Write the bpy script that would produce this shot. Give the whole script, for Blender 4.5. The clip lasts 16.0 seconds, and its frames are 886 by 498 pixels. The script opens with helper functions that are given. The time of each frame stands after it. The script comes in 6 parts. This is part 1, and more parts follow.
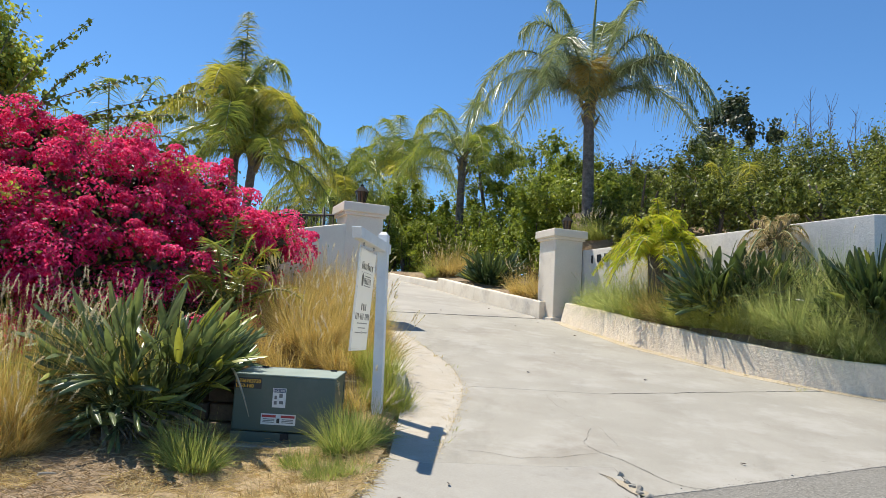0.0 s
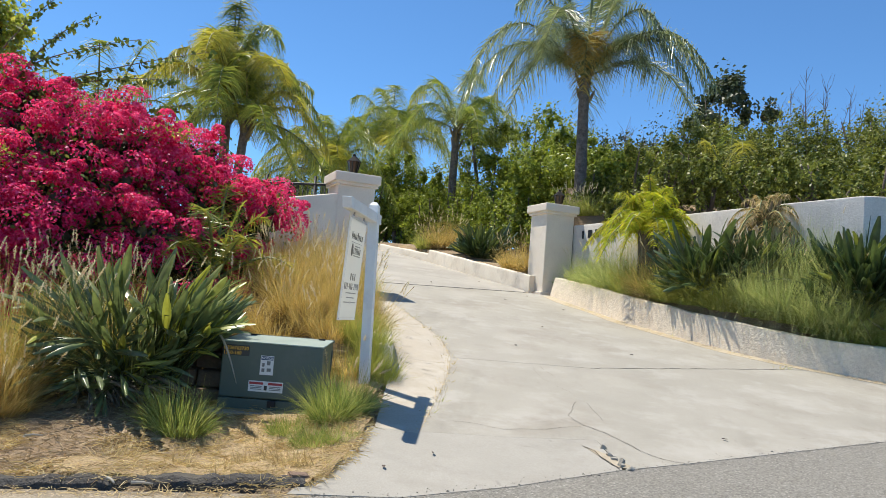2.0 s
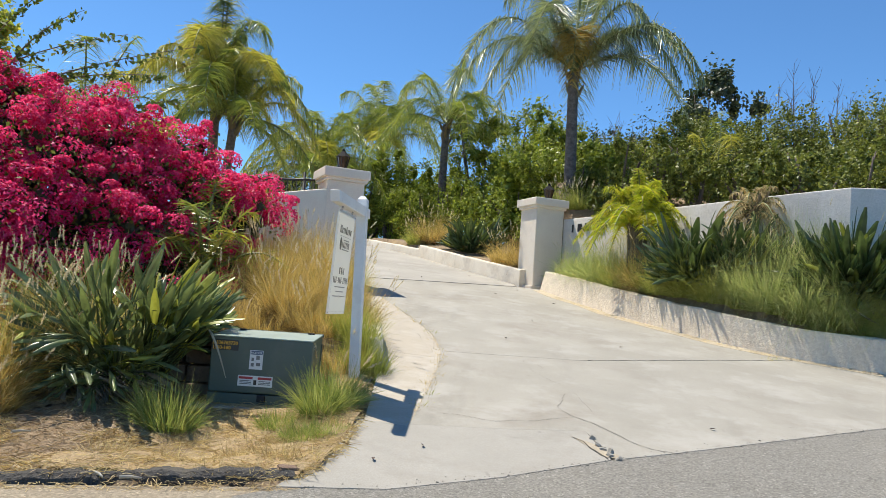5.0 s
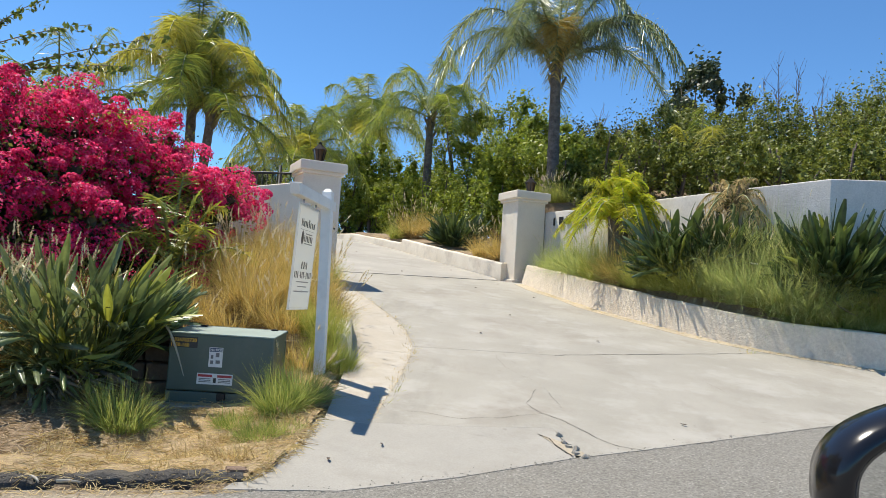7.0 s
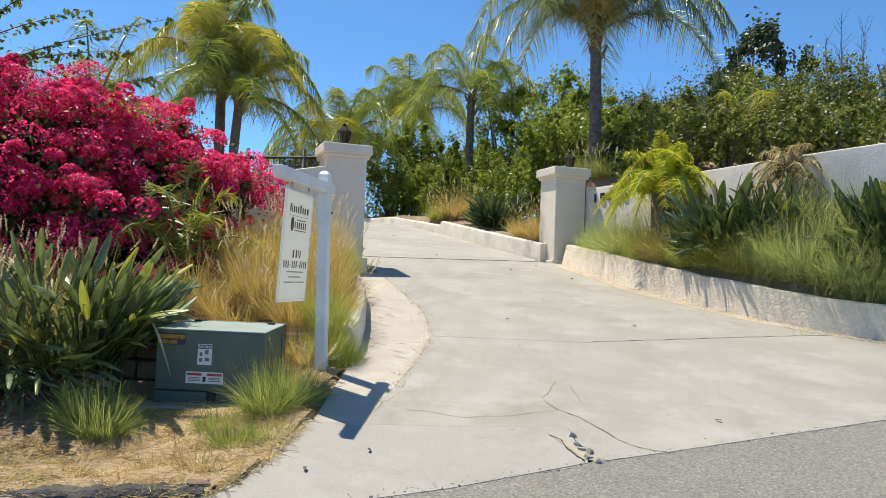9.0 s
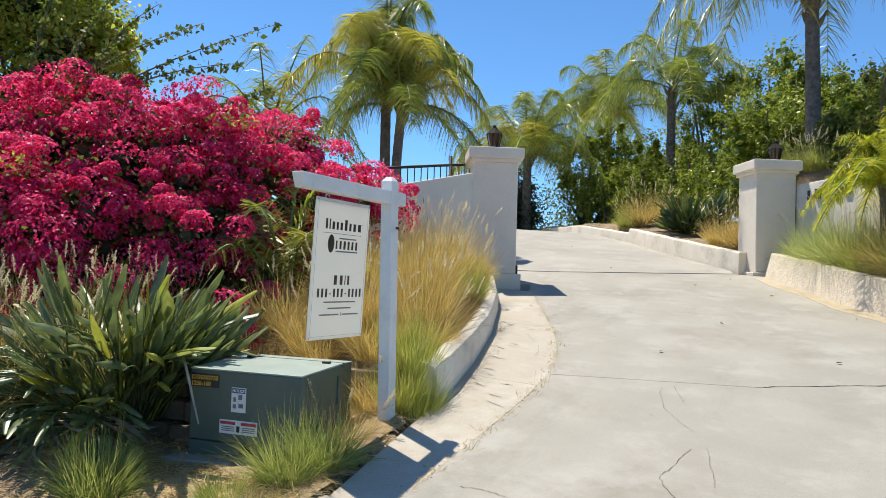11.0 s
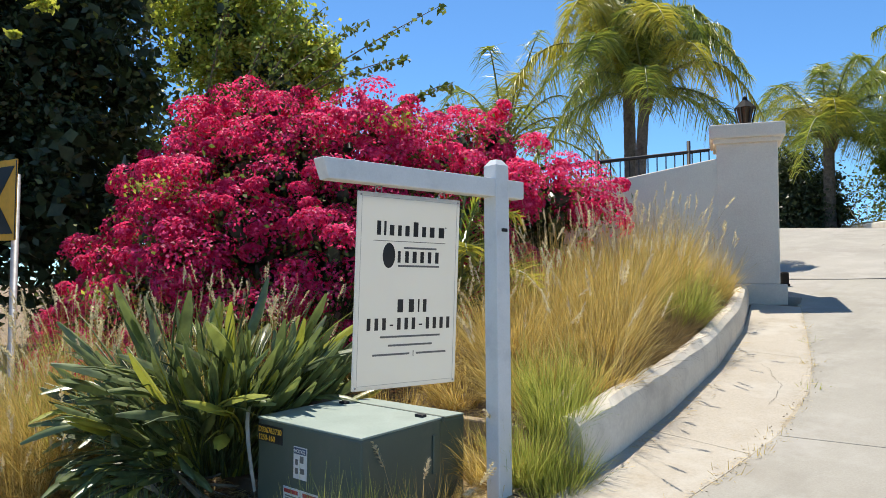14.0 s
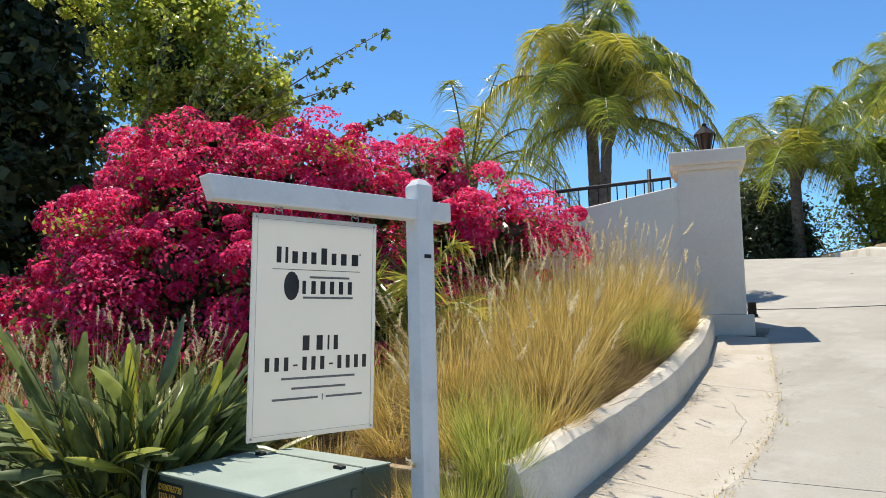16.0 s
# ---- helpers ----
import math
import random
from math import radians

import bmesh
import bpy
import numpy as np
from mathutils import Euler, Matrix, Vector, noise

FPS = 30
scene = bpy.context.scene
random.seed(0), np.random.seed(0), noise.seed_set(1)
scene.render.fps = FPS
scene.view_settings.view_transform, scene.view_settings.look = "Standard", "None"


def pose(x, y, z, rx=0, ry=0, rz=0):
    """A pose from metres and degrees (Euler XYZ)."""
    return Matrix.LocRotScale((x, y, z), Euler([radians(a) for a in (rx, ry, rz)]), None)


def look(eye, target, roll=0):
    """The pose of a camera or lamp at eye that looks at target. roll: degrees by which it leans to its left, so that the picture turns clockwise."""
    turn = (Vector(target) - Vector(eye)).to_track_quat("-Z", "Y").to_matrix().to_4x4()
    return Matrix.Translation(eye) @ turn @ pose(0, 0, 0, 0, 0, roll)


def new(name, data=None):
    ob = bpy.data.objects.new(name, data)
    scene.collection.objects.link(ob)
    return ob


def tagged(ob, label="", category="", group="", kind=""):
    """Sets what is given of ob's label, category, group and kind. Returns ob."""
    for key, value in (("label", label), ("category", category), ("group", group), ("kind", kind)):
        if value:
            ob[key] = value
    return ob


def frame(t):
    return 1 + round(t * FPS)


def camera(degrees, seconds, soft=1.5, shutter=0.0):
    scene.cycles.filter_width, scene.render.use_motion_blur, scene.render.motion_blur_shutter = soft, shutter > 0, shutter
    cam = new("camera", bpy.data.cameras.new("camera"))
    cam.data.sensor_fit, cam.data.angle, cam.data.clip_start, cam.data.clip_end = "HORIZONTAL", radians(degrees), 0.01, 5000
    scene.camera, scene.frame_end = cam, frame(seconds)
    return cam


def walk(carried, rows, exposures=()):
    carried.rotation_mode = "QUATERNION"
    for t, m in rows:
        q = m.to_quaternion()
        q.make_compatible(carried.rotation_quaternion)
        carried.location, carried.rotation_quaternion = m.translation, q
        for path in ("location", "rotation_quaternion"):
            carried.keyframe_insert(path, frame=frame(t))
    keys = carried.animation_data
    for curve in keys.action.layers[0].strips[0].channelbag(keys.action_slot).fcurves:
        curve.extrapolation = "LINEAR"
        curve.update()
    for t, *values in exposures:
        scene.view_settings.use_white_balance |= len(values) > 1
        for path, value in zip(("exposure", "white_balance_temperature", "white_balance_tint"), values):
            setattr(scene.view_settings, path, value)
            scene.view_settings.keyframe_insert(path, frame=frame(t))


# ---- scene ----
cam = camera(61.3, 16.0, soft=0.6)
PATH = [
    (0, (1.528, -7.08, 0.909), (1.253, -5.113, 1.14), 3.3),
    (0.5, (1.529, -7.109, 0.905), (1.262, -5.141, 1.14), 3.4),
    (1, (1.517, -7.103, 0.892), (1.256, -5.132, 1.108), 3.5),
    (1.5, (1.523, -7.087, 0.904), (1.265, -5.113, 1.092), 4.0),
    (2, (1.547, -7.079, 0.906), (1.297, -5.101, 1.065), 4.5),
    (2.5, (1.534, -7.069, 0.901), (1.293, -5.088, 1.038), 4.8),
    (3, (1.536, -7.071, 0.898), (1.301, -5.089, 1.022), 4.5),
    (3.5, (1.54, -7.073, 0.898), (1.304, -5.09, 1.018), 4.1),
    (4, (1.556, -7.085, 0.892), (1.32, -5.103, 1.024), 3.8),
    (6.5, (1.672, -7.063, 0.879), (1.462, -5.08, 1.034), 4.4),
    (7, (1.786, -6.901, 0.903), (1.583, -4.916, 1.039), 3.7),
    (7.5, (1.858, -6.891, 0.893), (1.656, -4.905, 1.003), 3.3),
    (8, (1.905, -6.784, 0.903), (1.693, -4.798, 0.992), 3.1),
    (10.5, (2.702, -5.086, 1.127), (1.932, -3.242, 1.206), 1.6),
    (11, (2.809, -4.63, 1.157), (1.89, -2.855, 1.236), 1.8),
    (11.5, (2.857, -4.231, 1.178), (1.796, -2.537, 1.253), 2.1),
    (12, (2.863, -3.845, 1.205), (1.667, -2.244, 1.266), 2.4),
    (12.5, (2.853, -3.491, 1.196), (1.533, -1.989, 1.25), 2.4),
    (13, (2.84, -3.196, 1.203), (1.427, -1.782, 1.255), 2.1),
    (13.5, (2.818, -2.927, 1.214), (1.329, -1.592, 1.281), 1.2),
    (14, (2.785, -2.698, 1.216), (1.249, -1.421, 1.317), 0.2),
    (14.5, (2.741, -2.525, 1.21), (1.184, -1.277, 1.352), -0.7),
    (15, (2.698, -2.409, 1.221), (1.136, -1.172, 1.397), -1.3),
    (15.5, (2.654, -2.262, 1.197), (1.114, -1.001, 1.394), -1.3),
    (16, (2.672, -2.23, 1.182), (1.18, -0.915, 1.389), -1.0),
]
walk(cam, [(t, look(eye, target, roll)) for t, eye, target, roll in PATH])

# ---- light ----
SUN_TO = Vector((-0.40, 0.21, 1.0)).normalized()
world = bpy.data.worlds.new("sky")
scene.world = world
world.use_nodes = True
wn = world.node_tree.nodes
sky = wn.new("ShaderNodeTexSky")
sky.sky_type = "NISHITA"
sky.sun_disc = False
sky.sun_elevation = math.asin(SUN_TO.z)
sky.sun_rotation = math.atan2(SUN_TO.x, SUN_TO.y)
sky.altitude = 2500.0
sky.air_density = 1.0
sky.dust_density = 0.0
sky.ozone_density = 5.0
deep = wn.new("ShaderNodeMix")
deep.data_type, deep.blend_type = "RGBA", "MULTIPLY"
deep.inputs[0].default_value = 1.0
deep.inputs[7].default_value = (0.67, 0.93, 1.03, 1)
world.node_tree.links.new(sky.outputs["Color"], deep.inputs[6])
world.node_tree.links.new(deep.outputs[2], wn["Background"].inputs["Color"])
wn["Background"].inputs["Strength"].default_value = 0.145
sun_data = bpy.data.lights.new("sun", "SUN")
sun_data.energy, sun_data.angle, sun_data.color = 5.0, radians(0.53), (1.0, 0.93, 0.81)
new("sun", sun_data).matrix_world = look(SUN_TO * 30, (0, 0, 0))
scene.view_settings.exposure = 0.33

# ---- materials ----


class Nodes:
    """A small writer of node materials."""

    def __init__(self, name):
        self.mat = bpy.data.materials.new(name)
        self.mat.use_nodes = True
        self.tree = self.mat.node_tree
        self.bsdf = self.tree.nodes["Principled BSDF"]
        self.out = self.tree.nodes["Material Output"]

    def add(self, kind, **values):
        node = self.tree.nodes.new(kind)
        for key, value in values.items():
            node.inputs[key].default_value = value
        return node

    def link(self, a, b):
        self.tree.links.new(a, b)

    def noise(self, scale, detail=4.0, rough=0.55, coords="Object", stretch=None):
        tc = self.add("ShaderNodeTexCoord")
        n = self.add("ShaderNodeTexNoise", Scale=scale, Detail=detail, Roughness=rough)
        if stretch:
            mp = self.add("ShaderNodeMapping", Scale=stretch)
            self.link(tc.outputs[coords], mp.inputs["Vector"])
            self.link(mp.outputs["Vector"], n.inputs["Vector"])
        else:
            self.link(tc.outputs[coords], n.inputs["Vector"])
        return n.outputs["Fac"]

    def ramp(self, fac, *stops):
        r = self.add("ShaderNodeValToRGB")
        e = r.color_ramp.elements
        while len(e) < len(stops):
            e.new(0.5)
        for item, (at, col) in zip(e, stops):
            item.position, item.color = at, (*col, 1) if len(col) == 3 else col
        self.link(fac, r.inputs["Fac"])
        return r.outputs["Color"]

    def mix(self, fac, a, b, how="MIX"):
        m = self.add("ShaderNodeMix")
        m.data_type, m.blend_type = "RGBA", how
        for sock, v in ((m.inputs[0], fac), (m.inputs[6], a), (m.inputs[7], b)):
            if isinstance(v, (int, float)):
                sock.default_value = v
            elif isinstance(v, tuple):
                sock.default_value = (*v, 1)
            else:
                self.link(v, sock)
        return m.outputs[2]

    def bump(self, height, strength, distance=0.01):
        b = self.add("ShaderNodeBump", Strength=strength, Distance=distance)
        self.link(height, b.inputs["Height"])
        self.link(b.outputs["Normal"], self.bsdf.inputs["Normal"])

    def color(self, c):
        self.link(c, self.bsdf.inputs["Base Color"])


def surface(name, dark, light, scale, rough=0.85, fine=60.0, bump=0.4, dist=0.006, stain=None, stain_scale=0.7, grain=0.25, streak=None, speck=0.0, pale=None):
    """A mineral or painted surface: broad tone, fine grain, stains and relief."""
    n = Nodes(name)
    broad = n.ramp(n.noise(scale, 5), (0.3, dark), (0.7, light))
    small = n.noise(fine, 3, 0.7)
    col = n.mix(grain, broad, n.ramp(small, (0.3, tuple(c * 0.45 for c in dark)), (0.7, tuple(min(1, c * 1.25) for c in light))))
    if stain:
        col = n.mix(n.ramp(n.noise(stain_scale, 7, 0.65), (0.52, (0, 0, 0)), (0.72, (0.75, 0.75, 0.75))), col, stain)
    if streak:
        marks = n.ramp(n.noise(1.0, 6, 0.7, stretch=streak), (0.55, (0, 0, 0)), (0.75, (0.55, 0.55, 0.55)))
        col = n.mix(marks, col, tuple(c * 0.72 for c in dark))
        spots = n.ramp(n.noise(7.0, 3, 0.5), (0.70, (0, 0, 0)), (0.78, (0.5, 0.5, 0.5)))
        col = n.mix(spots, col, tuple(c * 0.6 for c in dark))
    if pale:
        worn = n.ramp(n.noise(1.9, 8, 0.68), (0.50, (0, 0, 0)), (0.66, (0.7, 0.7, 0.7)))
        col = n.mix(worn, col, pale)
        dots = n.ramp(n.noise(23.0, 4, 0.6), (0.70, (0, 0, 0)), (0.80, (0.4, 0.4, 0.4)))
        col = n.mix(dots, col, tuple(c * 0.5 for c in dark))
    if speck:
        cells = n.add("ShaderNodeTexVoronoi", Scale=speck)
        n.link(n.add("ShaderNodeTexCoord").outputs["Object"], cells.inputs["Vector"])
        chips = n.ramp(cells.outputs["Color"], (0.0, tuple(c * 0.3 for c in dark)), (0.45, dark), (0.8, light), (1.0, tuple(min(1, c * 1.9) for c in light)))
        col = n.mix(0.55, col, chips)
    n.color(col)
    n.bsdf.inputs["Roughness"].default_value = rough
    n.bump(small, bump, dist)
    return n.mat


def leafy(name, stops, trans=0.4, rough=0.45, per_object=False, gloss=0.5, tip=None):
    """Leaves: a tone for each leaf, light through the blade, some gloss."""
    n = Nodes(name)
    if per_object:
        pick = n.add("ShaderNodeObjectInfo").outputs["Random"]
    else:
        pick = n.add("ShaderNodeNewGeometry").outputs["Random Per Island"]
    col = n.ramp(pick, *stops)
    col = n.mix(0.35, col, n.ramp(n.noise(9.0, 3), (0.35, tuple(0.5 * c for c in stops[0][1])), (0.65, tuple(min(1, 1.3 * c) for c in stops[-1 if len(stops) < 4 else -2][1]))))
    n.color(col)
    n.bsdf.inputs["Roughness"].default_value = rough
    n.bsdf.inputs["Specular IOR Level"].default_value = gloss
    tr = n.add("ShaderNodeBsdfTranslucent")
    warm = n.mix(1.0, col, (1.0, 1.0, 0.55), "MULTIPLY")
    n.link(n.mix(0.5, col, warm), tr.inputs["Color"])
    mx = n.add("ShaderNodeMixShader", Fac=trans)
    n.link(n.bsdf.outputs[0], mx.inputs[1])
    n.link(tr.outputs[0], mx.inputs[2])
    n.link(mx.outputs[0], n.out.inputs["Surface"])
    return n.mat


def simple(name, col, rough=0.5, metal=0.0, var=0.2, scale=20.0, bump=0.1):
    n = Nodes(name)
    f = n.noise(scale, 4)
    n.color(n.ramp(f, (0.3, tuple(c * (1 - var) for c in col)), (0.7, tuple(min(1, c * (1 + var)) for c in col))))
    n.bsdf.inputs["Roughness"].default_value = rough
    n.bsdf.inputs["Metallic"].default_value = metal
    n.bump(f, bump, 0.003)
    return n.mat


M = {}
M["concrete"] = surface("concrete", (0.31, 0.288, 0.238), (0.395, 0.368, 0.31), 0.9, 0.8, 90, 0.25, 0.003, (0.25, 0.22, 0.175), 0.8, 0.18, (1.6, 0.35, 1.0), pale=(0.42, 0.395, 0.345))
M["concrete_edge"] = surface("concrete_edge", (0.40, 0.352, 0.278), (0.485, 0.432, 0.35), 1.6, 0.85, 70, 0.3, 0.004, (0.36, 0.30, 0.21), 1.4, 0.22, pale=(0.52, 0.485, 0.415))
M["concrete_inner"] = surface("concrete_inner", (0.325, 0.302, 0.258), (0.41, 0.382, 0.33), 0.7, 0.8, 90, 0.25, 0.003, (0.32, 0.29, 0.25), 0.6, 0.18, (0.9, 0.5, 1.0), pale=(0.44, 0.41, 0.36))
M["concrete_lip"] = surface("concrete_lip", (0.32, 0.30, 0.255), (0.40, 0.375, 0.325), 1.2, 0.85, 80, 0.3, 0.003, (0.27, 0.245, 0.2), 1.3, 0.2, (0.7, 1.2, 1.0))
M["margin_sand"] = surface("margin_sand", (0.43, 0.36, 0.25), (0.53, 0.45, 0.325), 3.0, 0.95, 70, 0.4, 0.004, (0.36, 0.31, 0.235), 2.5, 0.25)
M["road_dust"] = surface("road_dust", (0.26, 0.215, 0.15), (0.38, 0.32, 0.23), 2.2, 0.95, 60, 0.9, 0.012, (0.20, 0.17, 0.125), 2.0, 0.45, speck=75.0)
M["joint_sand"] = surface("joint_sand", (0.36, 0.305, 0.22), (0.48, 0.415, 0.31), 9, 0.95, 60, 0.6, 0.005, (0.28, 0.23, 0.15), 6.0, 0.3)
M["asphalt"] = surface("asphalt", (0.215, 0.202, 0.172), (0.32, 0.302, 0.262), 1.3, 0.9, 70, 1.0, 0.016, (0.34, 0.31, 0.255), 0.6, 0.6, speck=75.0)
M["asphalt_berm"] = surface("asphalt_berm", (0.05, 0.045, 0.04), (0.12, 0.11, 0.095), 6, 0.95, 45, 1.0, 0.03, (0.19, 0.16, 0.11), 3.5, 0.4)
M["stucco"] = surface("stucco", (0.79, 0.685, 0.55), (0.88, 0.78, 0.64), 1.4, 0.9, 60, 0.6, 0.008, (0.64, 0.55, 0.44), 1.3, 0.14)
M["stucco_trowel"] = surface("stucco_trowel", (0.64, 0.59, 0.515), (0.77, 0.715, 0.635), 2.6, 0.92, 32, 0.55, 0.012, (0.55, 0.51, 0.45), 1.6, 0.2, (5.0, 5.0, 1.2))
M["stucco_rough"] = surface("stucco_rough", (0.70, 0.585, 0.44), (0.84, 0.725, 0.57), 2.2, 0.92, 22, 0.75, 0.02, (0.55, 0.455, 0.34), 2.2, 0.24, (7.0, 7.0, 0.9))
M["kerb_white"] = surface("kerb_white", (0.74, 0.64, 0.50), (0.86, 0.77, 0.63), 1.8, 0.9, 45, 0.4, 0.006, (0.55, 0.47, 0.37), 2.4, 0.16, (5.0, 5.0, 1.2))
M["soil"] = surface("soil", (0.20, 0.14, 0.085), (0.40, 0.295, 0.185), 1.8, 0.95, 40, 1.0, 0.03, (0.46, 0.34, 0.19), 1.1, 0.4)
M["straw_soil"] = surface("straw_soil", (0.43, 0.30, 0.155), (0.64, 0.48, 0.27), 2.6, 0.95, 60, 1.0, 0.03, (0.17, 0.115, 0.065), 1.3, 0.4)
M["dark_crack"] = simple("dark_crack", (0.035, 0.03, 0.025), 0.95)
M["hairline"] = simple("hairline", (0.13, 0.115, 0.095), 0.95)
M["post_paint"] = surface("post_paint", (0.76, 0.745, 0.71), (0.85, 0.835, 0.80), 3, 0.45, 90, 0.12, 0.002, (0.6, 0.59, 0.57), 4.0, 0.08)
pn = Nodes("panel")
pn.color(pn.ramp(pn.noise(3.0, 4), (0.3, (0.78, 0.78, 0.76)), (0.7, (0.83, 0.83, 0.81))))
pn.bsdf.inputs["Roughness"].default_value = 0.3
thin = pn.add("ShaderNodeBsdfTranslucent")
thin.inputs["Color"].default_value = (0.85, 0.85, 0.8, 1)
both = pn.add("ShaderNodeMixShader", Fac=0.66)
pn.link(pn.bsdf.outputs[0], both.inputs[1])
pn.link(thin.outputs[0], both.inputs[2])
pn.link(both.outputs[0], pn.out.inputs["Surface"])
M["panel"] = pn.mat
M["ink"] = simple("ink", (0.025, 0.025, 0.028), 0.28, bump=0.0)
M["grey_ink"] = simple("grey_ink", (0.16, 0.16, 0.16), 0.28, bump=0.0)
M["pale_ink"] = simple("pale_ink", (0.48, 0.48, 0.47), 0.3, bump=0.0)
M["box_green"] = surface("box_green", (0.075, 0.102, 0.08), (0.108, 0.138, 0.11), 1.6, 0.42, 120, 0.15, 0.001, (0.15, 0.155, 0.13), 2.5, 0.08)
# paler green for the lids: sun on the top, put into the paint
M["box_sunlit"] = surface("box_sunlit", (0.25, 0.31, 0.27), (0.36, 0.43, 0.38), 2.5, 0.5, 90, 0.2, 0.001, (0.2, 0.24, 0.2), 2.5, 0.12)
M["box_yellow"] = simple("box_yellow", (0.82, 0.46, 0.05), 0.6)
M["sticker_white"] = simple("sticker_white", (0.74, 0.74, 0.72), 0.5, 0, 0.05)
M["sticker_red"] = simple("sticker_red", (0.42, 0.045, 0.05), 0.5)
M["sticker_blue"] = simple("sticker_blue", (0.06, 0.09, 0.16), 0.5)
M["iron"] = simple("iron", (0.018, 0.018, 0.02), 0.5, 0.3)
M["bronze"] = simple("bronze", (0.010, 0.008, 0.007), 0.9, 0.0)
M["amber"] = simple("amber", (0.05, 0.028, 0.012), 0.35)
M["steel"] = simple("steel", (0.42, 0.42, 0.42), 0.45, 0.8)
M["sign_orange"] = simple("sign_orange", (0.72, 0.36, 0.03), 0.45, 0, 0.08)
M["block"] = surface("block", (0.15, 0.10, 0.07), (0.27, 0.185, 0.13), 3, 0.95, 50, 0.9, 0.01, (0.1, 0.075, 0.05), 3, 0.3)
M["timber"] = surface("timber", (0.26, 0.19, 0.11), (0.42, 0.32, 0.2), 3, 0.9, 40, 0.8, 0.01, (0.15, 0.11, 0.07), 3, 0.3)
M["bark"] = surface("bark", (0.10, 0.075, 0.06), (0.20, 0.155, 0.125), 4, 0.95, 30, 1.0, 0.03, (0.07, 0.055, 0.045), 3, 0.3)
M["palm_trunk"] = surface("palm_trunk", (0.085, 0.07, 0.06), (0.25, 0.215, 0.185), 9, 0.95, 25, 1.0, 0.03, (0.06, 0.05, 0.042), 5, 0.35)
M["palm_boot"] = surface("palm_boot", (0.16, 0.115, 0.06), (0.30, 0.23, 0.12), 5, 0.9, 30, 0.8, 0.02, (0.1, 0.07, 0.04), 4, 0.3)
M["palm_green"] = leafy("palm_green", ((0.0, (0.12, 0.19, 0.035)), (0.5, (0.26, 0.35, 0.06)), (1.0, (0.54, 0.54, 0.10))), 0.45, 0.36, gloss=0.8)
M["palm_grey"] = leafy("palm_grey", ((0.0, (0.12, 0.17, 0.075)), (0.5, (0.24, 0.30, 0.13)), (1.0, (0.50, 0.53, 0.28))), 0.36, 0.33, gloss=1.0)
M["palm_yellow"] = leafy("palm_yellow", ((0.0, (0.30, 0.32, 0.05)), (0.6, (0.48, 0.46, 0.07)), (1.0, (0.66, 0.56, 0.10))), 0.5, 0.42, gloss=0.6)
M["palm_orange"] = leafy("palm_orange", ((0.0, (0.42, 0.26, 0.05)), (0.5, (0.56, 0.38, 0.07)), (1.0, (0.52, 0.46, 0.20))), 0.4, 0.5, gloss=0.5)
M["pygmy"] = leafy("pygmy", ((0.0, (0.30, 0.46, 0.03)), (0.6, (0.52, 0.60, 0.045)), (1.0, (0.76, 0.58, 0.06))), 0.55, 0.35)
M["rachis"] = simple("rachis", (0.17, 0.19, 0.06), 0.5)
M["hedge"] = leafy("hedge", ((0.0, (0.05, 0.075, 0.018)), (0.5, (0.13, 0.165, 0.034)), (1.0, (0.36, 0.38, 0.08))), 0.36, 0.46, gloss=0.35)
M["citrus"] = leafy("citrus", ((0.0, (0.09, 0.14, 0.02)), (0.5, (0.21, 0.285, 0.04)), (1.0, (0.46, 0.50, 0.08))), 0.45, 0.42, gloss=0.5)
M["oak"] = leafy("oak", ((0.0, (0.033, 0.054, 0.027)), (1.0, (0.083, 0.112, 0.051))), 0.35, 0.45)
M["dark_leaf"] = leafy("dark_leaf", ((0.0, (0.040, 0.056, 0.034)), (0.7, (0.07, 0.095, 0.045)), (0.93, (0.12, 0.15, 0.055)), (1.0, (0.40, 0.44, 0.10))), 0.3, 0.4, gloss=0.5)
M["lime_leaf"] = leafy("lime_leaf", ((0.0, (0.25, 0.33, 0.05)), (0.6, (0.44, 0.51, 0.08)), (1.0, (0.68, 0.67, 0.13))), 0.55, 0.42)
M["vine_leaf"] = leafy("vine_leaf", ((0.0, (0.10, 0.15, 0.035)), (1.0, (0.22, 0.27, 0.07))), 0.45, 0.55, gloss=0.25)
M["bract"] = leafy("bract", ((0.0, (0.74, 0.006, 0.085)), (0.5, (0.96, 0.018, 0.18)), (1.0, (1.0, 0.15, 0.44))), 0.6, 0.45, gloss=0.25)
M["twig"] = simple("twig", (0.16, 0.125, 0.095), 0.9)
M["strelitzia"] = leafy("strelitzia", ((0.0, (0.07, 0.10, 0.05)), (0.5, (0.15, 0.20, 0.085)), (0.84, (0.27, 0.33, 0.12)), (0.95, (0.54, 0.54, 0.07))), 0.32, 0.36, True, 0.75)
M["strelitzia_dark"] = leafy("strelitzia_dark", ((0.0, (0.045, 0.075, 0.03)), (0.6, (0.085, 0.13, 0.046)), (0.88, (0.14, 0.195, 0.058)), (0.975, (0.42, 0.44, 0.07))), 0.2, 0.32, True, 0.8)
M["strelitzia_dry"] = leafy("strelitzia_dry", ((0.0, (0.09, 0.075, 0.055)), (0.7, (0.20, 0.165, 0.11)), (1.0, (0.46, 0.41, 0.33))), 0.2, 0.5, True)
M["dry_pale"] = leafy("dry_pale", ((0.0, (0.50, 0.46, 0.38)), (1.0, (0.66, 0.61, 0.52))), 0.3, 0.4, True, 0.7)
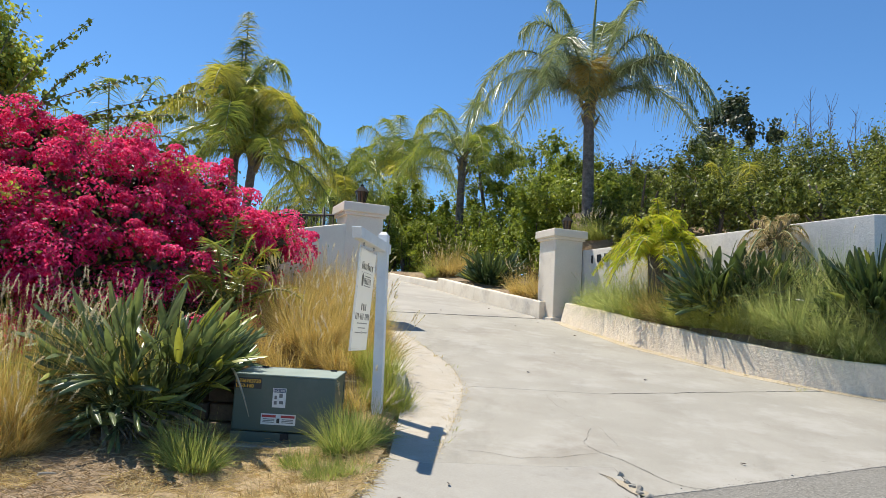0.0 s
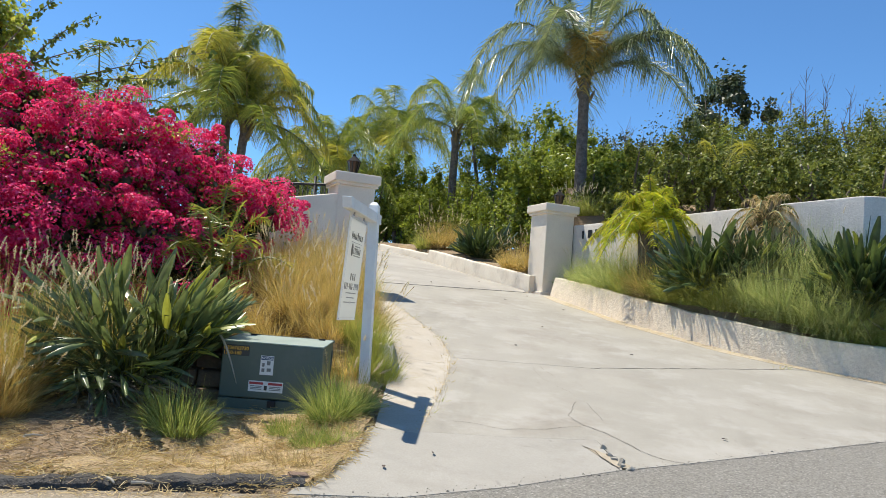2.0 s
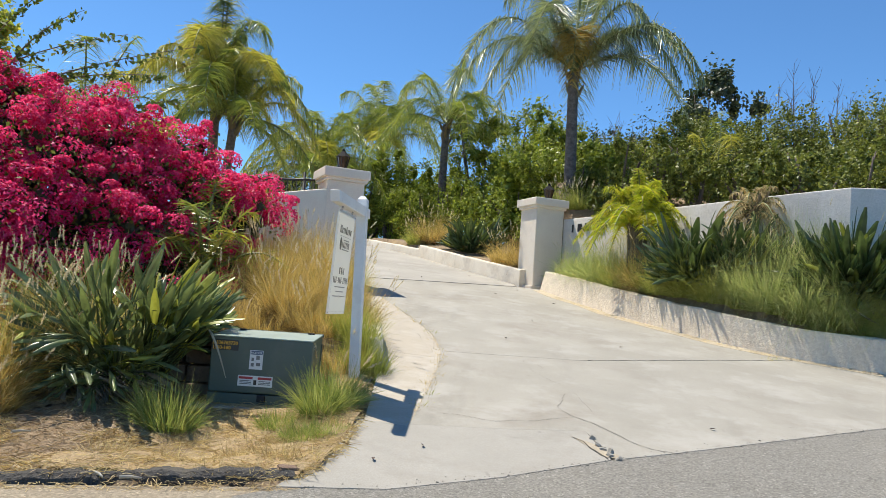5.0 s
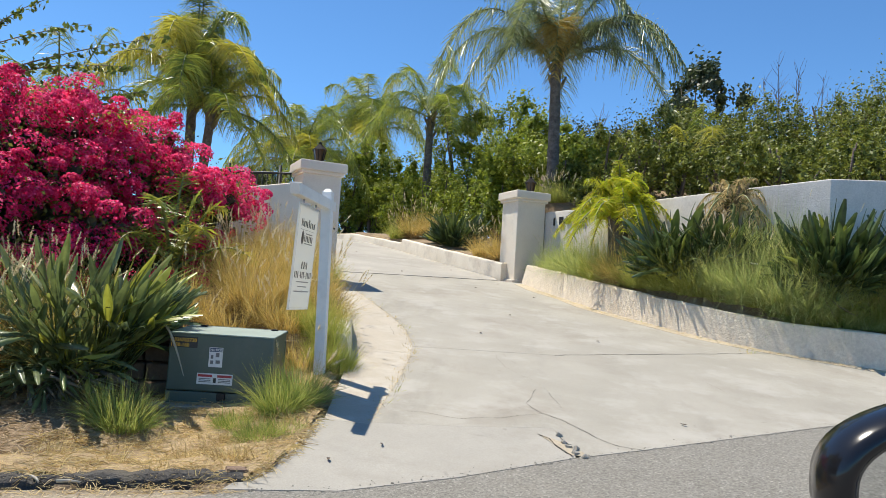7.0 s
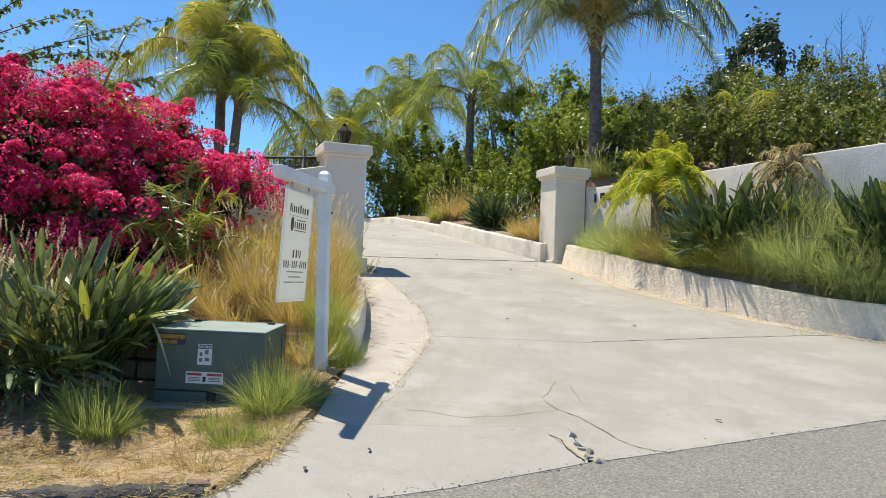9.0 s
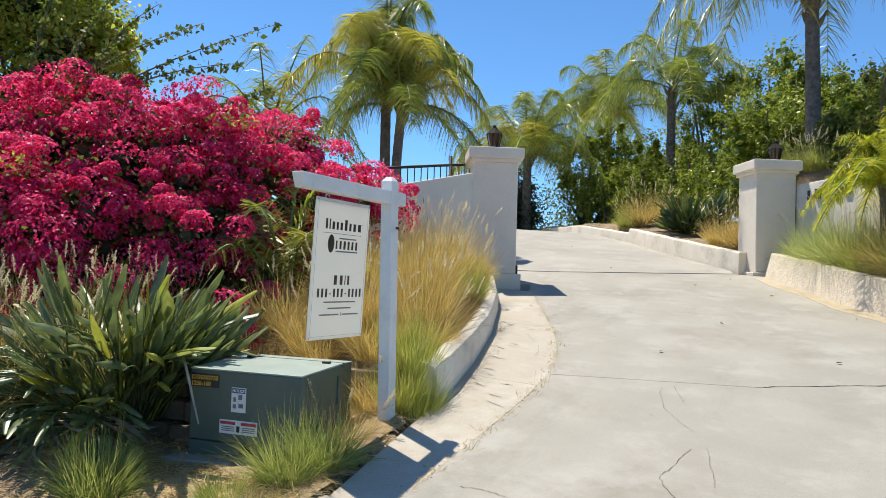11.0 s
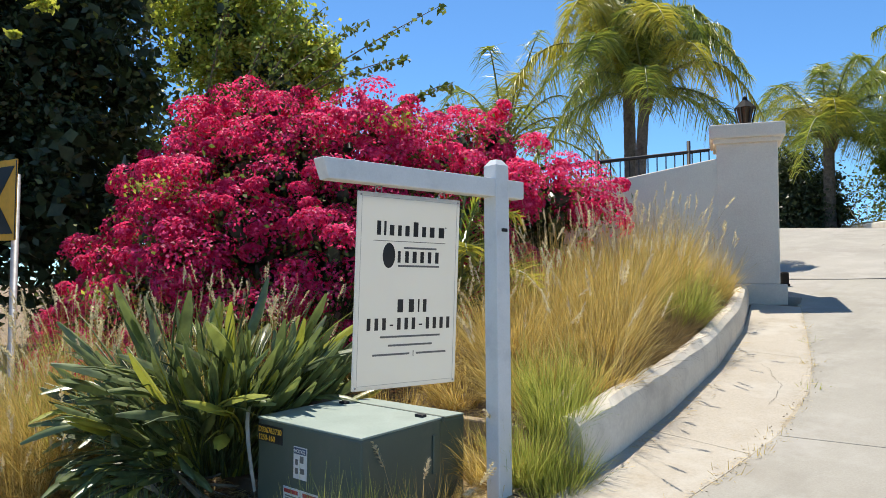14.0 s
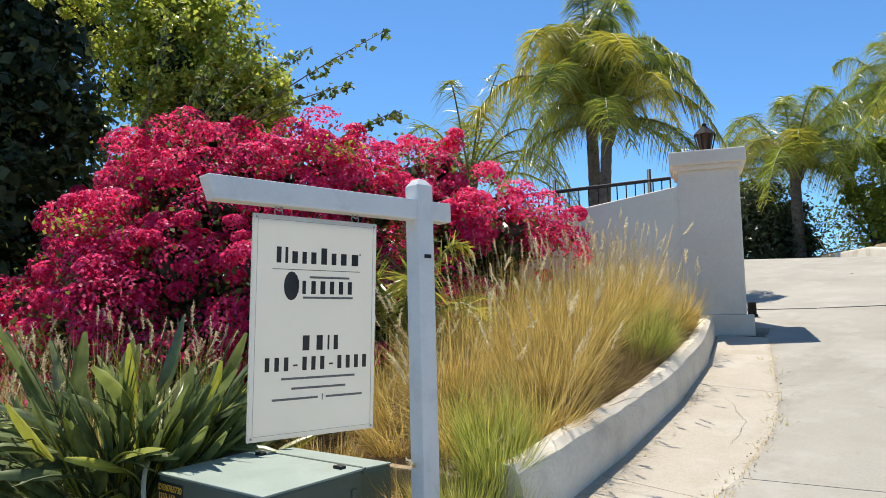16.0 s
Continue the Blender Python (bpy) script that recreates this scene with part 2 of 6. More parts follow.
M["brown_leaf"] = leafy("brown_leaf", ((0.0, (0.18, 0.12, 0.07)), (0.6, (0.36, 0.26, 0.15)), (1.0, (0.58, 0.46, 0.30))), 0.25, 0.6, gloss=0.3)
M["straw"] = leafy("straw", ((0.0, (0.33, 0.22, 0.10)), (0.5, (0.56, 0.42, 0.20)), (1.0, (0.78, 0.64, 0.36))), 0.40, 0.6, gloss=0.3)
M["gold_grass"] = leafy("gold_grass", ((0.0, (0.32, 0.24, 0.065)), (0.3, (0.57, 0.41, 0.12)), (0.7, (0.77, 0.58, 0.22)), (1.0, (0.92, 0.77, 0.44))), 0.5, 0.5, gloss=0.4)
M["dead_grass"] = leafy("dead_grass", ((0.0, (0.17, 0.115, 0.05)), (0.6, (0.29, 0.20, 0.09)), (1.0, (0.42, 0.31, 0.16))), 0.3, 0.7, gloss=0.2)
M["green_grass"] = leafy("green_grass", ((0.0, (0.24, 0.31, 0.055)), (0.5, (0.36, 0.42, 0.09)), (1.0, (0.58, 0.54, 0.18))), 0.62, 0.42, gloss=0.6)
M["blue_grass"] = leafy("blue_grass", ((0.0, (0.25, 0.34, 0.10)), (0.6, (0.43, 0.52, 0.18)), (1.0, (0.70, 0.69, 0.35))), 0.62, 0.42, gloss=0.6)
M["fresh_grass"] = leafy("fresh_grass", ((0.0, (0.15, 0.23, 0.05)), (0.5, (0.29, 0.39, 0.085)), (1.0, (0.56, 0.54, 0.20))), 0.5, 0.45, gloss=0.5)
M["plume"] = leafy("plume", ((0.0, (0.70, 0.56, 0.38)), (1.0, (0.90, 0.79, 0.62))), 0.45, 0.8, gloss=0.1)
M["black_gloss"] = simple("black_gloss", (0.012, 0.012, 0.014), 0.16, 0.0, 0.05, 5, 0.0)
M["black_matte"] = simple("black_matte", (0.012, 0.012, 0.012), 0.55)
mirror_mat = Nodes("mirror_glass")
mirror_mat.bsdf.inputs["Metallic"].default_value = 1.0
mirror_mat.bsdf.inputs["Roughness"].default_value = 0.015
mirror_mat.bsdf.inputs["Base Color"].default_value = (0.72, 0.74, 0.74, 1)
M["mirror_glass"] = mirror_mat.mat

# ---- building helpers ----
rng = np.random.default_rng(7)


def thing(name, label, category, group="", kind="", m=None):
    ob = new(name)
    ob.empty_display_size = 0.2
    if m is not None:
        ob.matrix_world = m
    return tagged(ob, label, category, group, kind)


def finish(name, me, mat, parent=None, label="", smooth=False):
    me.materials.append(mat)
    if smooth:
        me.polygons.foreach_set("use_smooth", [True] * len(me.polygons))
    ob = new(name, me)
    if parent is not None:
        ob.parent = parent
    if label:
        tagged(ob, label)
    return ob


def part(name, bm, mat, parent, label="", smooth=False):
    me = bpy.data.meshes.new(name)
    bmesh.ops.recalc_face_normals(bm, faces=bm.faces)
    bm.to_mesh(me)
    bm.free()
    return finish(name, me, mat, parent, label, smooth)


def np_mesh(name, verts, quads):
    verts, quads = np.asarray(verts, np.float32).reshape(-1, 3), np.asarray(quads, np.int32).reshape(-1, 4)
    me = bpy.data.meshes.new(name)
    me.vertices.add(len(verts))
    me.vertices.foreach_set("co", verts.ravel())
    me.loops.add(quads.size)
    me.loops.foreach_set("vertex_index", quads.ravel())
    me.polygons.add(len(quads))
    me.polygons.foreach_set("loop_start", np.arange(0, quads.size, 4, dtype=np.int32))
    me.update(calc_edges=True)
    return me


def box_bm(sx, sy, sz, at=(0, 0, 0), bevel=0.0, bm=None, m=None):
    """A box of that size with its base's middle at a place; bevelled."""
    one = bmesh.new()
    bmesh.ops.create_cube(one, size=1.0, matrix=Matrix.Translation((at[0], at[1], at[2] + sz / 2)) @ Matrix.Diagonal((sx, sy, sz, 1)))
    if bevel:
        bmesh.ops.bevel(one, geom=one.edges[:], offset=bevel, segments=2, affect="EDGES", profile=0.5)
    if m is not None:
        bmesh.ops.transform(one, matrix=m, verts=one.verts)
    if bm is None:
        return one
    tmp = bpy.data.meshes.new("tmp")
    one.to_mesh(tmp)
    one.free()
    bm.from_mesh(tmp)
    bpy.data.meshes.remove(tmp)
    return bm


def tube(points, radii, sides=8, cap=True):
    """Verts and quads of a tube along points."""
    pts = np.asarray(points, float)
    radii = np.broadcast_to(np.asarray(radii, float), (len(pts),))
    tan = np.gradient(pts, axis=0)
    tan /= np.linalg.norm(tan, axis=1)[:, None] + 1e-9
    ref = np.array([0.0, 0, 1]) if abs(tan[0][2]) < 0.9 else np.array([1.0, 0, 0])
    a = np.cross(tan, ref)
    a /= np.linalg.norm(a, axis=1)[:, None] + 1e-9
    b = np.cross(tan, a)
    ang = np.arange(sides) * 2 * np.pi / sides
    v = pts[:, None] + radii[:, None, None] * (np.cos(ang)[None, :, None] * a[:, None] + np.sin(ang)[None, :, None] * b[:, None])
    n = len(pts)
    i, j = np.meshgrid(np.arange(n - 1), np.arange(sides), indexing="ij")
    k = (j + 1) % sides
    q = np.stack([i * sides + j, i * sides + k, (i + 1) * sides + k, (i + 1) * sides + j], -1).reshape(-1, 4)
    v = v.reshape(-1, 3)
    if cap and sides % 2 == 0:
        extra = []
        for base in (0, (n - 1) * sides):
            for s in range(sides // 2 - 1):
                extra.append([base + s, base + s + 1, base + sides - 2 - s, base + sides - 1 - s])
        q = np.concatenate([q, np.array(extra)])
    return v, q


def join(*parts):
    vs, qs, n = [], [], 0
    for v, q in parts:
        vs.append(np.asarray(v).reshape(-1, 3))
        qs.append(np.asarray(q).reshape(-1, 4) + n)
        n += len(vs[-1])
    return np.concatenate(vs), np.concatenate(qs)


def unit(v):
    return v / (np.linalg.norm(v, axis=-1, keepdims=True) + 1e-9)


def ribbons(base, d0, length, width, droop, side, segs=3, tip=0.08, fat=0.0):
    """Many blades: each leaves its base along d0, droops by gravity and narrows to its tip."""
    s = np.linspace(0, 1, segs + 1)
    n = len(base)
    length, width, droop = (np.broadcast_to(np.asarray(x, float), (n,)) for x in (length, width, droop))
    fall = np.array([0, 0, -1.0])
    p = base[:, None] + length[:, None, None] * (d0[:, None] * s[None, :, None] + fall * (droop[:, None] * s[None] ** 2)[..., None])
    prof = np.maximum((1 - s) ** 0.75, tip) if not fat else np.maximum(np.sin(np.pi * np.clip(s * 0.92 + 0.08, 0, 1)) ** 0.7, tip)
    off = (side[:, None] * prof[None, :, None]) * (width[:, None, None] / 2)
    v = np.stack([p - off, p + off], 2).reshape(-1, 3)
    i = np.arange(n)[:, None] * (segs + 1) * 2 + np.arange(segs)[None] * 2
    q = np.stack([i, i + 1, i + 3, i + 2], -1).reshape(-1, 4)
    return v, q


def rand_dirs(n, up=-1.0):
    """Random unit vectors with z above up."""
    z = rng.uniform(up, 1, n)
    a = rng.uniform(0, 2 * np.pi, n)
    r = np.sqrt(1 - z * z)
    return np.stack([r * np.cos(a), r * np.sin(a), z], 1)


def leaf_quads(at, normal, size, aspect=0.5, fold=0.0):
    """Leaf-shaped rhombs at places."""
    n = len(at)
    along = unit(np.cross(normal, rand_dirs(n)))
    across = np.cross(normal, along)
    size = np.broadcast_to(np.asarray(size, float), (n,))[:, None]
    v = np.stack([at - along * size / 2, at + across * size * aspect / 2 + normal * size * fold, at + along * size / 2, at - across * size * aspect / 2 + normal * size * fold], 1)
    return v.reshape(-1, 3), np.arange(4 * n).reshape(-1, 4)


# ---- the lie of the land ----
ROAD_EDGE = [(-40, -23.9), (-8, -6.85), (-1.31, -3.2), (0.32, -2.6), (0.8, -2.43), (1.48, -1.96), (2.26, -1.31), (2.82, -0.91), (5.07, 0.76), (9, 3.7), (40, 27)]
LEFT_EDGE = [(0.30, -2.6), (0.42, -1.9), (0.40, -1.4), (0.25, -0.3), (0.10, 0.84), (-0.10, 1.7), (-0.42, 2.81), (-0.9, 4.1), (-1.5, 5.4), (-2.0, 6.6), (-3.2, 9.0), (-4.8, 11.8), (-6.8, 15.0), (-9, 18.0)]
RIGHT_EDGE = [(9.6, 3.75), (8.0, 3.79), (6.9, 3.82), (6.0, 4.09), (5.34, 4.34), (4.68, 4.78), (3.97, 5.5), (3.17, 6.44), (2.74, 7.24), (2.35, 7.91), (1.95, 8.75), (1.9, 9.40), (1.25, 9.45), (-0.2, 11.1), (-1.35, 12.75), (-3.2, 14.9), (-5.0, 17.0), (-6.5, 18.5)]
SEAM = [(0.72, -2.5), (0.72, -1.15), (0.72, -0.63), (0.72, -0.1), (0.71, 0.5), (0.69, 1.0), (0.63, 1.65), (0.53, 2.1), (0.38, 2.63), (0.1, 3.3), (-0.26, 4.03), (-0.73, 4.98), (-1.05, 5.6)]


def plane(x, y):
    """The slope of the drive, which levels out past its crest."""
    yc = np.minimum(y, 14.0) + np.where(y > 14.0, (1 - np.exp(-np.maximum(y - 14.0, 0))) * 1.0, 0) - 0.30 * np.maximum(y - 15.0, 0)
    xc = np.clip(x, -9, 12)
    return 0.14 - 0.055 * xc + 0.15 * np.maximum(yc, -9)


def edge_x(y, line):
    pts = sorted((b, a) for a, b in line)
    return np.interp(y, [p[0] for p in pts], [p[1] for p in pts])


def edge_y(x, line):
    return np.interp(x, [p[0] for p in line], [p[1] for p in line])


def smooth(t):
    t = np.clip(t, 0, 1)
    return t * t * (3 - 2 * t)


WALL_R = [(2.3, 9.3), (3.9, 7.6), (5.48, 5.86), (6.60, 5.31), (9.5, 5.35), (14.0, 6.5)]


def land(x, y):
    """Height of the ground sheet."""
    x, y = np.asarray(x, float), np.asarray(y, float)
    p = plane(x, y)
    road = y < edge_y(x, ROAD_EDGE) + 0.02
    xl, xr = edge_x(np.clip(y, -2.6, 18), LEFT_EDGE), edge_x(np.clip(y, 4.03, 18.5), RIGHT_EDGE)
    left = (x < xl - np.where(y > 0.2, 0.19, 0.03)) & ~road
    low = edge_y(x, RIGHT_EDGE[10::-1])
    right = np.where(x > 2.05, y > low + 0.27, (x > xr + 0.38) & (y > 4.2)) & ~road
    wav = 0.035 * np.sin(1.7 * x + 0.6) * np.cos(1.3 * y) + 0.02 * np.sin(4.1 * x + 2.7 * y)
    road_off = y - edge_y(x, ROAD_EDGE)
    bank = -0.03 - 0.15 * smooth((road_off - 0.3) / 0.8) + 0.47 * smooth((y + 0.35 * (x + 0.6) - 0.0) / 1.0)
    away = smooth((xl - x) / 1.0)
    hl = p + bank * away + (0.22 * (1 - away)) * smooth((y - 0.2) / 0.5) + wav * away
    beyond = np.clip(y - edge_y(x, WALL_R), 0, 30)
    inner = np.where(x > 2.2, smooth(beyond / 0.3) * 0.9 + 0.16 * beyond, 0.06 * np.clip(x - xr, 0, 6))
    hr = p + 0.24 + 0.24 * smooth((8.5 - y) / 3) * (x > 1.5) + 0.55 * smooth(np.minimum((x - xr - 0.3) / 1.3, (y - 4.45) / 0.9)) * (x > 2.2) + wav + inner
    h = np.where(road, plane(x, edge_y(x, ROAD_EDGE)) - 0.22 - 0.14 * np.clip(edge_y(x, ROAD_EDGE) - y, 0, 45), np.where(left, hl, np.where(right, hr, p - 0.10)))
    far = smooth((np.hypot(x, y) - 25) / 30)
    return h * (1 - far) + 1.0 * far


def on_land(x, y):
    return float(land(x, y))


def axis(lo, hi, step, reach, n):
    mid = np.arange(lo, hi, step)
    g = np.geomspace(step * 2, reach, n)
    return np.concatenate([lo - g[::-1], mid, hi + g])


gx, gy = axis(-7.5, 10.5, 0.14, 900, 26), axis(-5, 19, 0.14, 900, 26)
X, Y = np.meshgrid(gx, gy, indexing="ij")
Z = land(X, Y)
ni, nj = X.shape
i, j = np.meshgrid(np.arange(ni - 1), np.arange(nj - 1), indexing="ij")
quads = np.stack([i * nj + j, (i + 1) * nj + j, (i + 1) * nj + j + 1, i * nj + j + 1], -1).reshape(-1, 4)
ground = finish("ground", np_mesh("ground", np.stack([X, Y, Z], -1), quads), M["soil"], smooth=True)
tagged(ground, "dry brown soil with straw litter under the planting", "ground", kind="structure")


def patch(name, inside, mat, label, lift, box, step=0.07):
    """A thin cover that follows the ground within a region."""
    px, py = np.arange(box[0], box[1], step), np.arange(box[2], box[3], step)
    a, b = np.meshgrid(px, py, indexing="ij")
    c = land(a, b) + lift + 0.012 * np.sin(9 * a + 4 * b) * np.sin(11 * b - 3 * a)
    ok = inside(a, b)
    i, j = np.meshgrid(np.arange(len(px) - 1), np.arange(len(py) - 1), indexing="ij")
    keep = ok[:-1, :-1] & ok[1:, :-1] & ok[:-1, 1:] & ok[1:, 1:]
    w = len(py)
    q = np.stack([i * w + j, (i + 1) * w + j, (i + 1) * w + j + 1, i * w + j + 1], -1)[keep]
    return tagged(finish(name, np_mesh(name, np.stack([a, b, c], -1), q), mat, smooth=True), label, "ground", kind="structure")


patch("dry_bank", lambda x, y: (y > edge_y(x, ROAD_EDGE) + 0.12) & (x < edge_x(np.clip(y, -2.6, 18), LEFT_EDGE) - 0.01) & (y < 0.35 - 0.35 * (x + 0.6)) & ((x > -1.15 + 0.2 * np.sin(5 * y) + 0.1 * np.sin(13 * y + 2)) | (x < -2.15 + 0.2 * np.sin(4 * y))), M["straw_soil"], "dry straw-covered bank between road and bed", 0.02, (-5.0, 0.6, -5.0, 1.5))


def slab(name, left, right, mat, label, thick=0.12, rise=0.0, rows=24, cols=5):
    """A poured slab between two edges that run alongside each other, lying on the slope."""
    def resample(line):
        p = np.array(line, float)
        d = np.r_[0, np.cumsum(np.hypot(*np.diff(p, axis=0).T))]
        s = np.linspace(0, d[-1], rows)
        return np.stack([np.interp(s, d, p[:, 0]), np.interp(s, d, p[:, 1])], 1)
    a, b = resample(left), resample(right)
    w = np.linspace(0, 1, cols)
    xy = a[:, None] * (1 - w)[None, :, None] + b[:, None] * w[None, :, None]
    z = plane(xy[..., 0], xy[..., 1]) + rise + 0.0015 * np.sin(3.1 * xy[..., 0]) * np.sin(2.3 * xy[..., 1])
    top = np.concatenate([xy, z[..., None]], -1)
    bot = top.copy()
    bot[..., 2] -= thick
    n = rows * cols
    i, j = np.meshgrid(np.arange(rows - 1), np.arange(cols - 1), indexing="ij")
    q = np.stack([i * cols + j, i * cols + j + 1, (i + 1) * cols + j + 1, (i + 1) * cols + j], -1).reshape(-1, 4)
    ring = [r * cols for r in range(rows)] + [(rows - 1) * cols + c for c in range(1, cols)] + [r * cols + cols - 1 for r in range(rows - 2, -1, -1)] + [c for c in range(cols - 2, 0, -1)]
    sides = [[ring[k], ring[(k + 1) % len(ring)], ring[(k + 1) % len(ring)] + n, ring[k] + n] for k in range(len(ring))]
    me = np_mesh(name, np.concatenate([top.reshape(-1, 3), bot.reshape(-1, 3)]), np.concatenate([q, np.array(sides)]))
    bm = bmesh.new()
    bm.from_mesh(me)
    bmesh.ops.recalc_face_normals(bm, faces=bm.faces)
    bm.to_mesh(me)
    bm.free()
    me.set_sharp_from_angle(angle=0.5)
    me.materials.append(mat)
    return tagged(new(name, me), label, "driveway", kind="structure")


def clip_line(line, y0, y1):
    """The stretch of a line between two heights on the plan."""
    pts = sorted(line, key=lambda p: p[1])
    ys, xs = [p[1] for p in pts], [p[0] for p in pts]
    inner = [(x, y) for x, y in pts if y0 < y < y1]
    return [(float(np.interp(y0, ys, xs)), y0), *inner, (float(np.interp(y1, ys, xs)), y1)]


def poly_slab(name, outline, mat, label, rise=0.0, thick=0.12):
    """A flat slab of any outline on the slope."""
    bm = bmesh.new()
    top = [bm.verts.new((x, y, float(plane(x, y)) + rise)) for x, y in outline]
    f = bm.faces.new(top)
    ext = bmesh.ops.extrude_face_region(bm, geom=[f])
    for v in [g for g in ext["geom"] if isinstance(g, bmesh.types.BMVert)]:
        v.co.z -= thick
    me = bpy.data.meshes.new(name)
    bmesh.ops.recalc_face_normals(bm, faces=bm.faces)
    bmesh.ops.triangulate(bm, faces=[g for g in bm.faces if len(g.verts) > 4])
    bm.to_mesh(me)
    bm.free()
    me.materials.append(mat)
    return tagged(new(name, me), label, "driveway", kind="structure")


G = 0.004  # joints
JOINT = [(0.60, 1.65), (2.26, 2.13), (4.94, 3.79), (5.4, 4.1)]
road_edge_drive = [(2.34, -1.25), (2.82, -0.91), (5.07, 0.76), (9.4, 4.0)]
poly_slab("drive_apron", road_edge_drive + [(6.6, 4.05), (5.8, 4.24)] + [(4.95, 3.79 - G), (2.26, 2.13 - G), (0.636, 1.65 - G), (0.696, 1.0), (0.716, 0.5), (0.726, -0.1), (0.726, -0.63), (0.73, -1.14), (1.45, -0.92), (2.14, -0.66), (2.2, -0.9), (2.3, -1.12)], M["concrete"], "pale grey broom-finished concrete apron with fine cracks, meeting the road")
poly_slab("drive_lip", [(0.16, -2.64), (0.8, -2.43), (1.48, -1.96), (2.28, -1.29), (2.285, -1.13), (2.19, -0.9), (2.14, -0.66), (1.45, -0.92), (0.73, -1.14), (0.29, -1.2), (0.31, -1.4), (0.31, -1.9)], M["concrete_lip"], "pale worn concrete lip of the drive, broken where it meets the road", rise=-0.0006)
DRAIN = [(-1.28, 7.47), (1.38, 8.79)]
poly_slab("drive_slab", [(0.636, 1.65 + G), (2.26, 2.13 + G), (4.94, 3.79 + G), (5.77, 4.27), (5.36, 4.38), (4.72, 4.84), (4.01, 5.56), (3.21, 6.5), (2.78, 7.3), (2.39, 7.97), (2.0, 8.76), (1.38, 8.78), (-1.28, 7.46), (-1.2, 6.0), (-1.044, 5.6), (-0.724, 4.98), (-0.254, 4.03), (0.106, 3.3), (0.386, 2.63), (0.536, 2.1)], M["concrete"], "worn pale grey concrete drive with stains, inside the kerbs")
for a, b, lab in ((-1.185, 1.288, "cream concrete gutter strip along the kerb"), (1.292, 3.408, "cream concrete gutter strip along the kerb"), (3.412, 5.45, "cream concrete gutter strip along the kerb")):
    slab("gutter_strip", clip_line(LEFT_EDGE, a, b), [(x - 0.002, y) for x, y in clip_line(SEAM, a, b)], M["concrete_edge"], lab, rise=0.0, rows=60, cols=3)
slab("drive_inner", [(-1.32, 7.5), (-2.25, 7.2), (-3.2, 9.0), (-4.8, 11.8), (-6.8, 15.0), (-9, 18.5)], [(1.36, 8.84), (1.3, 9.2), (-0.2, 11.1), (-1.35, 12.75), (-3.2, 14.9), (-5.6, 18.0)], M["concrete_inner"], "light grey concrete drive climbing past the gate to a crest", rows=40, cols=6)
poly_slab("drive_side", [(-1.28, 7.44), (-1.2, 6.0), (-1.4, 5.95), (-2.2, 7.1)], M["concrete_inner"], "concrete beside the gate pillar")

slab("drive_margin", [(x - 0.27 - 0.05 * math.sin(3 * k), y - 0.23 - 0.04 * math.sin(5 * k)) for k, (x, y) in enumerate(RIGHT_EDGE[2:11])], [(x + 0.01, y + 0.01) for x, y in RIGHT_EDGE[2:11]], M["margin_sand"], "sandy stained margin of the drive along the low wall", thick=0.06, rise=0.004, rows=30, cols=3)

# sand in the joints, just below the slabs
def joint_sand(line, width):
    p = np.array(line, float)
    t = unit(np.gradient(p, axis=0))
    n = np.stack([-t[:, 1], t[:, 0]], 1) * width / 2
    v = np.stack([np.column_stack([e, plane(e[:, 0], e[:, 1]) - 0.0012]) for e in (p - n, p + n)], 1).reshape(-1, 3)
    i = np.arange(len(p) - 1)[:, None] * 2
    tagged(finish("joint_sand", np_mesh("joint_sand", v, np.concatenate([i, i + 2, i + 3, i + 1], 1)), M["joint_sand"]), "pale sand filling the joint of the gutter strip", "driveway", kind="structure")


joint_sand(SEAM[1:], 0.04)

# the road
ROW = np.array(ROAD_EDGE, float)
nrm = np.array([0.55, -0.835])
wid = np.array([-0.02, 0.5, 1.5, 3.0, 5.0, 9.0, 16.0, 30.0])
xy = ROW[:, None] + nrm[None, None] * wid[None, :, None]
zr = (plane(ROW[:, 0], ROW[:, 1]) - 0.004)[:, None] - 0.01 * np.minimum(wid, 9)[None]
i, j = np.meshgrid(np.arange(len(ROW) - 1), np.arange(len(wid) - 1), indexing="ij")
q = np.stack([i * 8 + j, i * 8 + j + 1, (i + 1) * 8 + j + 1, (i + 1) * 8 + j], -1).reshape(-1, 4)
road = finish("road", np_mesh("road", np.concatenate([xy, zr[..., None]], -1), q), M["asphalt"])
tagged(road, "weathered grey asphalt road with coarse aggregate", "road", kind="structure")

dust_s = np.linspace(-9.0, 0.35, 120)
dust_w = np.array([-0.01, 0.25, 0.5])
dust_e = 0.5 + 0.09 * np.sin(5.3 * dust_s) + 0.06 * np.sin(13.1 * dust_s + 1) + 0.5 * np.clip((-0.6 - dust_s) / 3, 0, 1)
xy = np.stack([dust_s, edge_y(dust_s, ROAD_EDGE)], 1)[:, None] + nrm[None, None] * (dust_w[None] * dust_e[:, None] * 2 * np.clip((0.36 - dust_s) / 0.8, 0.05, 1)[:, None])[..., None]
zd = (plane(dust_s, edge_y(dust_s, ROAD_EDGE)) - 0.0025)[:, None] - 0.01 * (dust_w[None] * dust_e[:, None] * 2)
i, j = np.meshgrid(np.arange(119), np.arange(2), indexing="ij")
q = np.stack([i * 3 + j, i * 3 + j + 1, (i + 1) * 3 + j + 1, (i + 1) * 3 + j], -1).reshape(-1, 4)
tagged(finish("road_dust", np_mesh("road_dust", np.concatenate([xy, zd[..., None]], -1), q), M["road_dust"]), "tan dust and grit washed along the road edge", "road", kind="structure")

# ---- walls, kerbs, pillars ----


